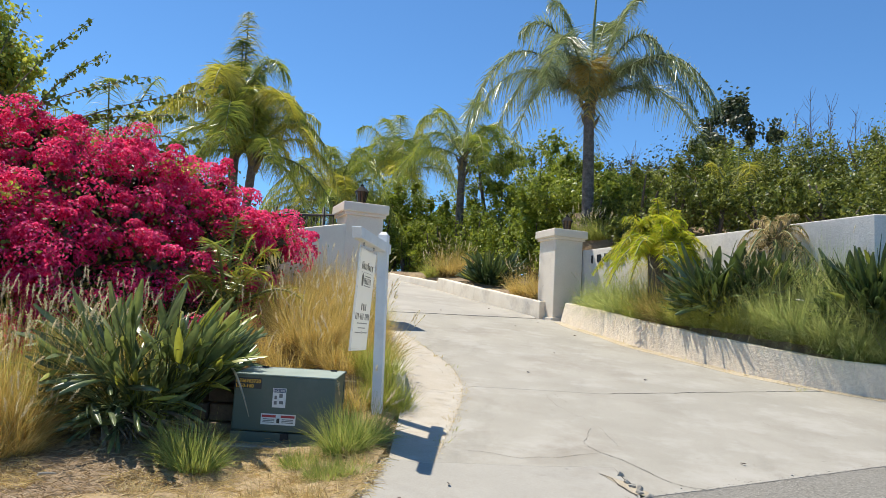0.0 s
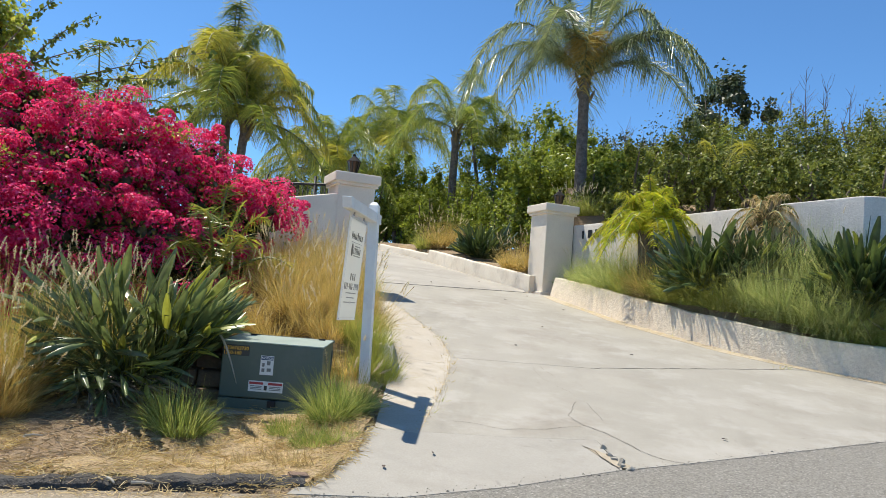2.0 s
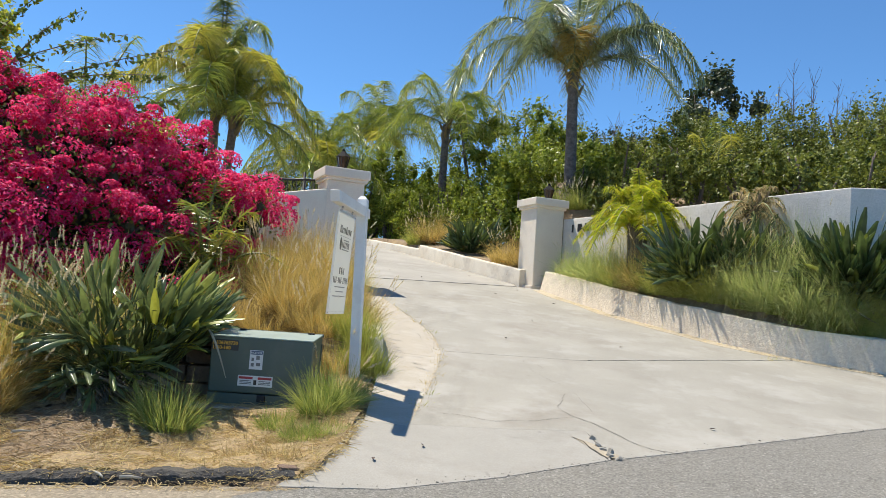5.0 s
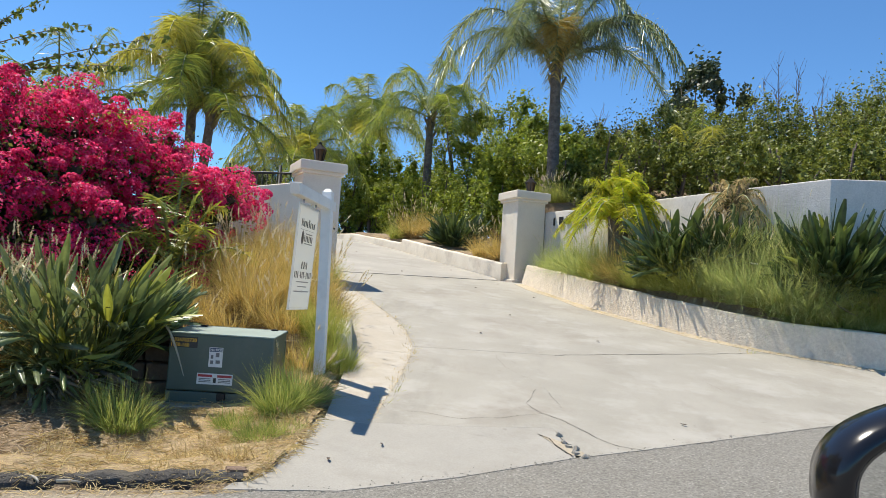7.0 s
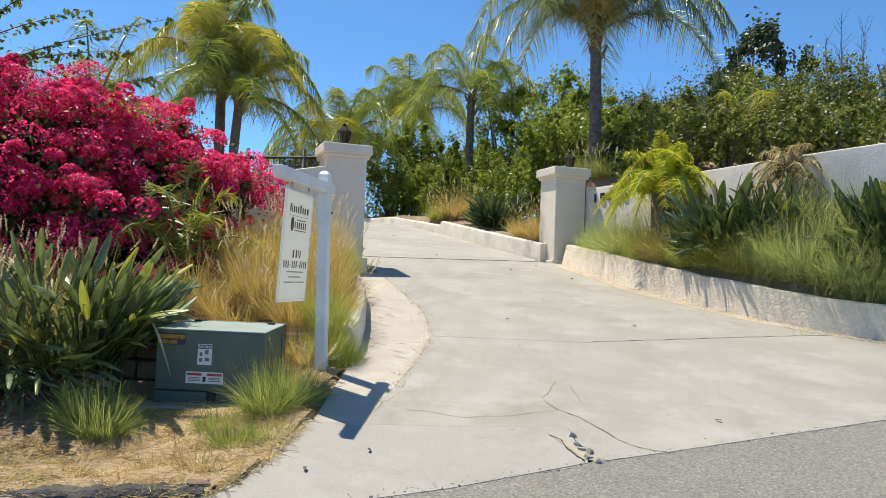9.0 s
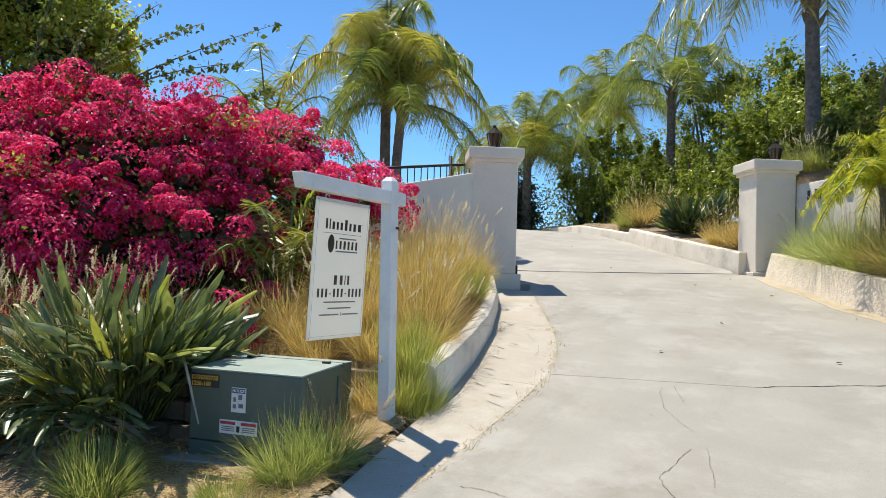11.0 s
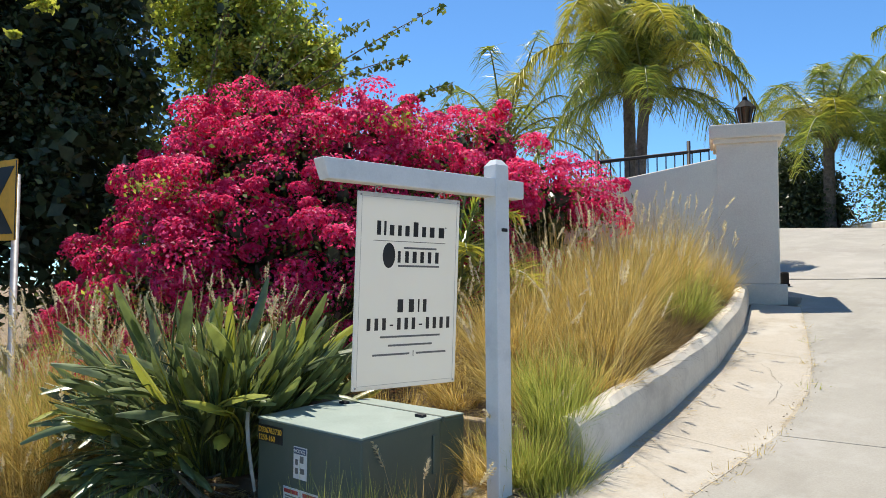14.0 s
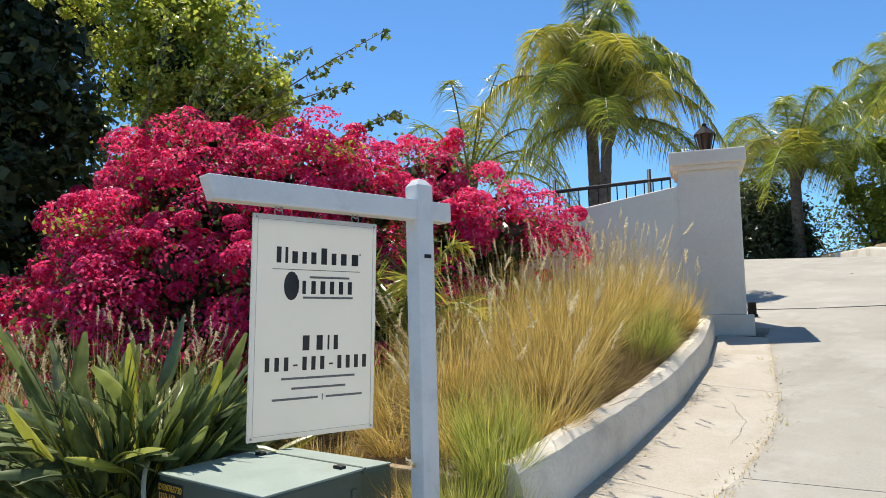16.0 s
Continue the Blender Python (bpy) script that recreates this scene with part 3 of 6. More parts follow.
def wall_strip(name, pts, thick, label, mat, foot, round_top=0.02, step=0.2, jitter=0.0, category="wall", side=1.0, batter=0.0):
    """A wall along points (x, y, top), with its near face on the line and its thickness to one side."""
    p = np.array(pts, float)
    d = np.r_[0, np.cumsum(np.hypot(*np.diff(p[:, :2], axis=0).T))]
    s = np.unique(np.r_[np.arange(0, d[-1], step), d])
    c = np.stack([np.interp(s, d, p[:, k]) for k in range(3)], 1)
    t = unit(np.gradient(c[:, :2], axis=0))
    n = np.stack([-t[:, 1], t[:, 0]], 1) * side
    r = round_top
    jit = rng.normal(0, 1, (len(s), 7)) * jitter
    jit[1:-1] = 0.3 * jit[:-2] + 0.5 * jit[1:-1] + 0.3 * jit[2:]
    low = foot(c[:, 0], c[:, 1])
    prof = [(-batter, None), (0.0, -r * 1.6), (r * 0.35, -r * 0.5), (r, 0.0), (thick - r, 0.0), (thick, -r), (thick, None)]
    v = np.zeros((len(s), len(prof), 3))
    for k, (off, dz) in enumerate(prof):
        wob = jit[:, k] * (0.5 if 0 < k < 6 else 0.0)
        v[:, k, :2] = c[:, :2] + n * (off + wob)[:, None]
        v[:, k, 2] = low if dz is None else c[:, 2] + dz + (jit[:, k] if 0 < k < 6 else 0)
    m = len(prof)
    i, j = np.meshgrid(np.arange(len(s) - 1), np.arange(m - 1), indexing="ij")
    q = np.stack([i * m + j, (i + 1) * m + j, (i + 1) * m + j + 1, i * m + j + 1], -1).reshape(-1, 4)
    caps = []
    for b in (0, (len(s) - 1) * m):
        caps += [[b, b + 1, b + 5, b + 6], [b + 1, b + 2, b + 4, b + 5]]
    me = np_mesh(name, v, np.concatenate([q, np.array(caps)]))
    bm = bmesh.new()
    bm.from_mesh(me)
    bmesh.ops.holes_fill(bm, edges=[e for e in bm.edges if e.is_boundary and e.calc_length() < 2 * thick], sides=3)
    bmesh.ops.recalc_face_normals(bm, faces=bm.faces)
    bm.to_mesh(me)
    bm.free()
    me.set_sharp_from_angle(angle=0.45)
    me.materials.append(mat)
    return tagged(new(name, me), label, category, kind="structure")


below = lambda x, y: plane(x, y) - 0.35
LOW_R = [(1.95, 8.75, 1.75), (2.35, 7.91, 1.63), (2.74, 7.24, 1.52), (3.17, 6.44, 1.385), (3.97, 5.5, 1.19), (4.68, 4.78, 1.045), (5.34, 4.34, 0.925), (6.0, 4.09, 0.865), (6.9, 3.82, 0.825), (9.6, 3.75, 0.8)]
wall_strip("low_wall", LOW_R, 0.2, "low cream stucco retaining wall with streaks and hairline cracks", M["stucco_rough"], below, 0.03, 0.15, 0.009, batter=0.175)
WALL_TOP = (2.93, 3.0, 3.08, 3.2, 3.25, 3.3)
wall_strip("garden_wall", [(x, y, z) for (x, y), z in zip(WALL_R, WALL_TOP)], 0.2, "tall white stucco garden wall with a sloping top", M["stucco_trowel"], below, 0.02)
wall_strip("wing_wall", [(-1.72, 5.70, 2.78), (-1.97, 5.53, 2.77), (-2.75, 4.24, 2.42), (-3.2, 3.2, 2.12), (-3.8, 1.9, 1.85)], 0.2, "white stucco wing wall stepping down from the gate pillar", M["stucco"], below, 0.02, side=-1.0)
kerb_pts = [(x, y, float(plane(x, y)) + h) for (x, y), h in zip([(0.145, 0.48), (0.10, 0.84), (-0.10, 1.7), (-0.42, 2.81), (-0.9, 4.1), (-1.5, 5.35)], (0.30, 0.31, 0.29, 0.27, 0.25, 0.24))]
wall_strip("planter_kerb", kerb_pts, 0.2, "rough whitewashed concrete kerb curving round the grass bed", M["kerb_white"], below, 0.068, 0.1, 0.005, "kerb")
ik = [(x, y, float(plane(x, y)) + h) for (x, y), h in zip([(1.42, 9.1), (-0.2, 11.1), (-1.33, 12.72), (-1.36, 12.76), (-3.2, 14.9), (-5.0, 17.0)], (0.34, 0.34, 0.33, 0.22, 0.2, 0.2))]
wall_strip("inner_kerb", ik, 0.2, "white stucco kerb wall edging the inner planting bed", M["kerb_white"], below, 0.03, 0.15, 0.005, "kerb", side=-1.0)
BERM = np.array(((0.24, -2.52), (-0.4, -2.78), (-1.31, -3.2), (-3.5, -4.4), (-8, -6.85)))
berm_pts = []
for s in np.arange(0.0, 4.0, 0.035):
    x, y = (float(np.interp(s, range(5), BERM[:, k])) for k in range(2))
    berm_pts.append((x, y, float(plane(x, y)) + 0.045 + 0.008 * math.sin(19 * s) * math.sin(7.3 * s)))
wall_strip("asphalt_berm", berm_pts, 0.2, "crumbling dark asphalt berm along the road edge", M["asphalt_berm"], below, 0.055, 0.06, 0.006, "kerb", side=-1.0)
GROUND_R = 30.0


def gate_pillar(at, label):
    """Stucco pillar with plinth, shaft and stepped cap."""
    ob = thing("gate_pillar", label, "pillar", "pillars of the gateway", m=pose(*at, 0, 0, GROUND_R))
    part("plinth", box_bm(0.82, 0.82, 0.24, (0, 0, -0.14), 0.012), M["stucco"], ob)
    part("shaft", box_bm(0.68, 0.68, 1.68, (0, 0, 0.1), 0.015), M["stucco"], ob)
    bm = box_bm(0.84, 0.84, 0.17, (0, 0, 1.83), 0.02)
    bm = box_bm(0.76, 0.76, 0.06, (0, 0, 1.775), 0.012, bm)
    part("cap", bm, M["stucco"], ob)
    return ob


def lantern(at, label):
    ob = thing("lantern", label, "lantern", "lanterns on the pillars", m=pose(*at, 0, 0, GROUND_R) @ Matrix.Scale(1.15, 4))
    bm = box_bm(0.12, 0.12, 0.03, (0, 0, 0), 0.008)
    part("base", bm, M["bronze"], ob)
    bm = bmesh.new()
    bmesh.ops.create_cone(bm, segments=6, radius1=0.055, radius2=0.10, depth=0.2, cap_ends=True, matrix=Matrix.Translation((0, 0, 0.13)))
    part("glass", bm, M["amber"], ob, "amber seeded glass")
    for k in range(6):
        a = math.tau * k / 6
        v, q = tube([(0.058 * math.cos(a), 0.058 * math.sin(a), 0.03), (0.104 * math.cos(a), 0.104 * math.sin(a), 0.23)], 0.008, 6)
        finish("bar", np_mesh("bar", v, q), M["bronze"], ob)
    bm = bmesh.new()
    bmesh.ops.create_cone(bm, segments=6, radius1=0.122, radius2=0.03, depth=0.09, cap_ends=True, matrix=Matrix.Translation((0, 0, 0.275)))
    bmesh.ops.create_icosphere(bm, subdivisions=1, radius=0.03, matrix=Matrix.Translation((0, 0, 0.335)))
    part("roof", bm, M["bronze"], ob)


gate_pillar((-1.85, 5.99, 1.16), "white stucco gate pillar with a stepped cap beside the wing wall")
gate_pillar((1.83, 9.37, 1.33), "white stucco gate pillar with a stepped cap beside the numbered wall")
lantern((-1.85, 5.99, 3.16), "dark bronze lantern with amber glass on the pillar cap")
lantern((1.95, 9.55, 3.33), "dark bronze lantern with amber glass on the pillar cap")

# gate stop on the drive and the drain slot
stop = thing("gate_stop", "small dark iron gate stop at the foot of the pillar", "gate stop", m=pose(-1.74, 6.7, float(plane(-1.74, 6.7)), 0, 0, GROUND_R))
part("bracket", box_bm(0.10, 0.08, 0.17, (0, 0, 0.01), 0.025), M["bronze"], stop)
part("bolt_plate", box_bm(0.12, 0.12, 0.03, (0, 0, 0.0), 0.006), M["bronze"], stop)
dr = bmesh.new()
a, b = Vector((*DRAIN[0], float(plane(*DRAIN[0])) + 0.006)), Vector((*DRAIN[1], float(plane(*DRAIN[1])) + 0.006))
nn = Vector((-(b - a).y, (b - a).x, 0)).normalized() * 0.016
dr.faces.new([dr.verts.new(v) for v in (a - nn, b - nn, b + nn, a + nn)])
me = bpy.data.meshes.new("drain_slot")
dr.to_mesh(me)
dr.free()
tagged(finish("drain_slot", me, M["dark_crack"]), "dark gate track slot across the concrete drive", "drain", kind="structure")

# iron fence behind the wing wall
fence = thing("iron_fence", "black wrought iron fence with square posts behind the wing wall", "fence")
F0, F1 = np.array([-2.35, 6.0, 2.98]), np.array([-3.1, 3.3, 2.52])
fd = F1 - F0
for name, dz, r in (("rail", 0.0, 0.022), ("rail", -0.42, 0.016)):
    v, q = tube([F0 + (0, 0, dz), F0 + fd * 1.35 + (0, 0, dz)], r, 4)
    finish(name, np_mesh(name, v, q), M["iron"], fence)
for k in range(3):
    b = F0 + fd * (0.12 + 0.5 * k)
    v, q = tube([b + (0, 0, -1.1), b + (0, 0, 0.14)], 0.028, 4)
    finish("post", np_mesh("post", v, q), M["iron"], fence)
for k in range(26):
    b = F0 + fd * (k / 20)
    v, q = tube([b + (0, 0, -0.75), b + (0, 0, -0.01)], 0.009, 4)
    finish("picket", np_mesh("picket", v, q), M["iron"], fence)

# house number, as plain bars
wd = unit(np.array([3.9 - 2.3, 7.6 - 9.3]))
num = thing("house_number", "dark metal house number bars on the white wall", "house number")
for k, w in enumerate((0.04, 0.11, 0.11, 0.11, 0.11)):
    c = np.array([2.3, 9.3]) + wd * (0.29 + 0.2 * k) + np.array([-wd[1], wd[0]]) * -0.012
    m = Matrix.Translation((c[0], c[1], 2.63 + 0.012 * k)) @ Matrix.Rotation(math.atan2(wd[1], wd[0]), 4, "Z")
    part("bar", box_bm(w, 0.02, 0.17, (0, 0, 0), 0.004, m=m), M["ink"], num)

# ---- the for-sale sign ----
sign = thing("sign_post", "white painted timber sign post with a cross arm and panel", "sign", m=pose(0, 0, 0))
lean = Vector((-0.055, 0.025, 1.88))
shear = Matrix(((1, 0, lean.x / lean.z, 0), (0, 1, lean.y / lean.z, 0), (0, 0, 1, 0), (0, 0, 0, 1)))
bm = box_bm(0.095, 0.095, 2.0, (0, 0, -0.18), 0.006)
bmesh.ops.create_cone(bm, segments=4, radius1=0.062, radius2=0.03, depth=0.03, cap_ends=True, matrix=Matrix.Translation((0, 0, 1.833)) @ Matrix.Rotation(math.pi / 4, 4, "Z"))
bmesh.ops.transform(bm, matrix=shear @ Matrix.Diagonal((1, 1, 1.02, 1)), verts=bm.verts)
part("post", bm, M["post_paint"], sign)
bm = box_bm(0.085, 1.24, 0.095, (-0.052, -0.43, 1.685), 0.006)
for v in bm.verts:
    if v.co.y < -1.0 and v.co.z < 1.74:
        v.co.y += 0.03
part("arm", bm, M["post_paint"], sign)
swing = Matrix.Translation((-0.062, 0, 1.652)) @ Matrix.Rotation(radians(2.5), 4, "Y") @ Matrix.Translation((0.062, 0, -1.652))
panel = part("panel", box_bm(0.012, 0.61, 0.914, (-0.062, -0.53, 0.738), 0.002), M["panel"], sign, "white panel printed in black, swung slightly by the wind")
panel.matrix_local = swing
for y in (-0.72, -0.34):
    for k in range(2):
        ring = [(-0.062 + 0.004 * k, y + 0.018 * math.cos(a), 1.665 + 0.03 * k + 0.026 * math.sin(a)) for a in np.linspace(0, math.tau, 11)]
        v, q = tube(ring, 0.003, 4, False)
        finish("hook", np_mesh("hook", v, q), M["steel"], sign)


def on_panel(name, y, z, w, h, mat, x=-0.0545, parent=None):
    """A printed bar on the panel's street face; y and z of its middle."""
    return part(name, box_bm(0.0012, w, h, (x, y, z - h / 2)), mat, parent or panel)


PY, PZ = -0.53, 1.652
for name, cy, dz, w, h, mat in (
    ("rule", 0.0, 0.222, 0.43, 0.003, "grey_ink"), ("small_bar", 0.06, 0.252, 0.20, 0.009, "grey_ink"), ("small_bar", 0.055, 0.338, 0.25, 0.009, "grey_ink"), ("mark", 0.216, 0.145, 0.007, 0.007, "grey_ink"),
    ("email_bar", 0.018, 0.672, 0.36, 0.009, "grey_ink"), ("web_bar", 0.018, 0.713, 0.265, 0.009, "grey_ink"), ("licence_bar", -0.095, 0.755, 0.215, 0.009, "grey_ink"), ("licence_rule", 0.035, 0.755, 0.004, 0.026, "grey_ink"), ("licence_bar", 0.145, 0.755, 0.185, 0.009, "grey_ink")):
    on_panel(name, PY + cy, PZ - dz, w, h, M[mat])
at = -0.204
for w, h in ((0.034, 0.066), (0.02, 0.066), (0.041, 0.05), (0.033, 0.05), (0.04, 0.05), (0.045, 0.07), (0.038, 0.05), (0.046, 0.05), (0.055, 0.05)):
    on_panel("name_bar", PY + at + w / 2, PZ - 0.196 + h / 2, w * 0.62, h, M["ink"])
    at += w + 0.0085
for k, w in enumerate((0.026, 0.034, 0.038, 0.034, 0.034, 0.034)):
    on_panel("word_bar", PY - 0.066 + 0.046 * k, PZ - 0.295, w * 0.62, 0.055, M["ink"])
for k, w in enumerate((0.052, 0.048, 0.014, 0.034)):
    on_panel("agent_bar", PY - 0.05 + (0.0, 0.066, 0.11, 0.147)[k], PZ - 0.527, w * 0.62, 0.062, M["ink"])
for k in range(12):
    if k not in (3, 7):
        on_panel("phone_bar", PY - 0.228 + 0.0432 * k, PZ - 0.612, 0.02, 0.056, M["ink"])
    else:
        on_panel("phone_bar", PY - 0.228 + 0.0432 * k, PZ - 0.618, 0.02, 0.007, M["ink"])
bm = bmesh.new()
bmesh.ops.create_uvsphere(bm, u_segments=12, v_segments=8, radius=1, matrix=Matrix.Translation((-0.0552, PY - 0.125, PZ - 0.29)) @ Matrix.Diagonal((0.0012, 0.036, 0.06, 1)))
part("crest", bm, M["ink"], panel, "dark round crest shape")
for y, w, h, z in ((PY, 0.57, 0.002, PZ - 0.02), (PY, 0.57, 0.002, PZ - 0.893)):
    on_panel("border", y, z, w, h, M["pale_ink"])
for y in (PY - 0.285, PY + 0.285):
    on_panel("border", y, PZ - 0.456, 0.002, 0.873, M["pale_ink"])
for y, z in ((PY - 0.29, PZ - 0.015), (PY + 0.29, PZ - 0.015), (PY - 0.29, PZ - 0.9), (PY + 0.29, PZ - 0.9)):
    bm = bmesh.new()
    bmesh.ops.create_icosphere(bm, subdivisions=1, radius=0.006, matrix=Matrix.Translation((-0.056, y, z)))
    part("rivet", bm, M["steel"], panel)
part("clip", box_bm(0.006, 0.04, 0.018, (0.035, 0.0, 1.50), 0.002), M["iron"], sign)

# ---- transformer cabinet ----
box = thing("transformer_cabinet", "dull green steel transformer cabinet with stickers on a concrete pad", "transformer", m=pose(-0.67, -0.745, -0.06, 0, 0, 6.9))
part("pad", box_bm(1.1, 1.02, 0.16, (0, 0.37, -0.2), 0.015), M["concrete"], box, "grey concrete pad")
bm = box_bm(0.88, 0.52, 0.10, (0, 0.26, -0.04), 0.006)
part("sill", bm, M["box_green"], box)
bm = box_bm(0.88, 0.56, 0.515, (0, 0.28, 0.065), 0.014)
for v in bm.verts:
    if v.co.z > 0.5 and v.co.y < 0.1:
        v.co.z -= 0.035
hood = part("hood", bm, M["box_green"], box)
bm = box_bm(0.80, 0.26, 0.57, (0, 0.66, 0.0), 0.02)
part("tank_cover", bm, M["box_green"], box)
# lids get lighter paint than the hood to show sunlight falling on them
bm = box_bm(0.885, 0.565, 0.012, (0, 0.28, 0.574), 0.004)
for v in bm.verts:
    if v.co.y < 0.1:
        v.co.z -= 0.033
part("lid", bm, M["box_sunlit"], box, "pale green lid with the sunlight painted into its colour")
part("tank_lid", box_bm(0.80, 0.25, 0.01, (0, 0.66, 0.566), 0.004), M["box_sunlit"], box, "pale green lid with the sunlight painted into its colour")
part("lid_edge", box_bm(0.90, 0.02, 0.03, (0, 0.565, 0.56), 0.006), M["box_green"], box)
for x in (-0.3, 0.34):
    part("lid_clip", box_bm(0.06, 0.035, 0.018, (x, 0.50, 0.579), 0.005), M["iron"], box)
part("latch", box_bm(0.07, 0.03, 0.06, (0.03, -0.012, 0.0), 0.006), M["iron"], box)
part("hinge", box_bm(0.012, 0.03, 0.2, (0.444, 0.5, 0.3), 0.003), M["box_green"], box)
st = part("notice_sticker", box_bm(0.115, 0.003, 0.165, (-0.04, -0.0015, 0.275)), M["sticker_white"], hood, "white notice sticker with small pictures")
part("heading", box_bm(0.105, 0.003, 0.032, (-0.04, -0.0035, 0.403)), M["sticker_blue"], hood)
for dx, dz, w, h in ((-0.03, 0.06, 0.02, 0.03), (0.015, 0.075, 0.03, 0.035), (-0.03, 0.015, 0.025, 0.03), (0.02, 0.02, 0.035, 0.028)):
    part("picture", box_bm(w, 0.003, h, (-0.04 + dx, -0.0035, 0.285 + dz)), M["grey_ink"], hood)
part("warning_sticker", box_bm(0.30, 0.003, 0.092, (-0.035, -0.0015, 0.128)), M["sticker_white"], hood, "white and red warning sticker")
for dx in (-0.082, 0.082):
    part("red_band", box_bm(0.12, 0.003, 0.02, (-0.035 + dx, -0.0035, 0.19)), M["sticker_red"], hood)
    for k in range(3):
        part("text_bar", box_bm(0.10, 0.003, 0.006, (-0.035 + dx, -0.0035, 0.172 - 0.013 * k)), M["grey_ink"], hood)
part("symbol", box_bm(0.025, 0.003, 0.04, (-0.035, -0.0035, 0.143)), M["ink"], hood)


def letters(name, text, size, m, mat, parent):
    cu = bpy.data.curves.new(name, "FONT")
    cu.body, cu.size, cu.extrude, cu.offset = text, size, 0.0008, 0.02 * size
    tmp = bpy.data.objects.new(name, cu)
    scene.collection.objects.link(tmp)
    dg = bpy.context.evaluated_depsgraph_get()
    me = bpy.data.meshes.new_from_object(tmp.evaluated_get(dg))
    bpy.data.objects.remove(tmp)
    bpy.data.curves.remove(cu)
    me.transform(m)
    return finish(name, me, mat, parent)


UP = Matrix.Rotation(math.pi / 2, 4, "X")
part("number_plate", box_bm(0.235, 0.002, 0.092, (-0.318, -0.001, 0.425)), M["ink"], hood, "black backing of the yellow number")
letters("unit_number", "D336763730", 0.042, Matrix.Translation((-0.43, -0.003, 0.475)) @ UP, M["box_yellow"], hood)
letters("rating", "1250-160", 0.042, Matrix.Translation((-0.43, -0.003, 0.433)) @ UP, M["box_yellow"], hood)
letters("heading_text", "NOTICE", 0.026, Matrix.Translation((-0.088, -0.006, 0.410)) @ UP, M["sticker_white"], hood)

# stacked blocks and a timber edge beside the cabinet
for k in range(4):
    for c in range(2):
        b = thing("retaining_block", "brown rough retaining block stacked in the bank", "block", "blocks stacked beside the cabinet", m=pose(-1.33 - 0.40 * c + 0.06 * (k % 2), -0.46 + 0.09 * k - 0.05 * c, -0.12 + 0.155 * k, 0, 0, 8 + 3 * (k % 2)))
        part("block", box_bm(0.38, 0.26, 0.148, (0, 0, 0), 0.016), M["block"], b)
tim = thing("timber_edging", "weathered timber edging board along the dry bed", "timber", m=pose(-0.95, 0.42, 0.24, 0, 0, 10))
part("board", box_bm(1.3, 0.09, 0.16, (0, 0, 0), 0.012), M["timber"], tim)

# ---- road sign on the far bank ----
rs = thing("road_sign", "orange rectangular curve sign with a black chevron on a steel pole", "road sign", m=pose(-4.71, -1.39, 0.0, 0, 0, 20.8))
v, q = tube([(0, 0, -0.6), (0, 0, 2.2)], 0.032, 8)
finish("pole", np_mesh("pole", v, q), M["steel"], rs)
plate = part("plate", box_bm(0.6, 0.006, 0.72, (-0.23, -0.036, 1.61), 0.002), M["sign_orange"], rs)
part("border", box_bm(0.012, 0.003, 0.70, (0.055, -0.0405, 1.62)), M["ink"], plate)
bm = bmesh.new()
for y in (-0.0405, -0.0435):
    bm.faces.new([bm.verts.new((x, y, z)) for x, z in ((0.03, 2.27), (-0.22, 1.97), (0.03, 1.67), (-0.18, 1.67), (-0.44, 1.97), (-0.18, 2.27))])
part("chevron", bm, M["ink"], plate)

# ---- plants ----


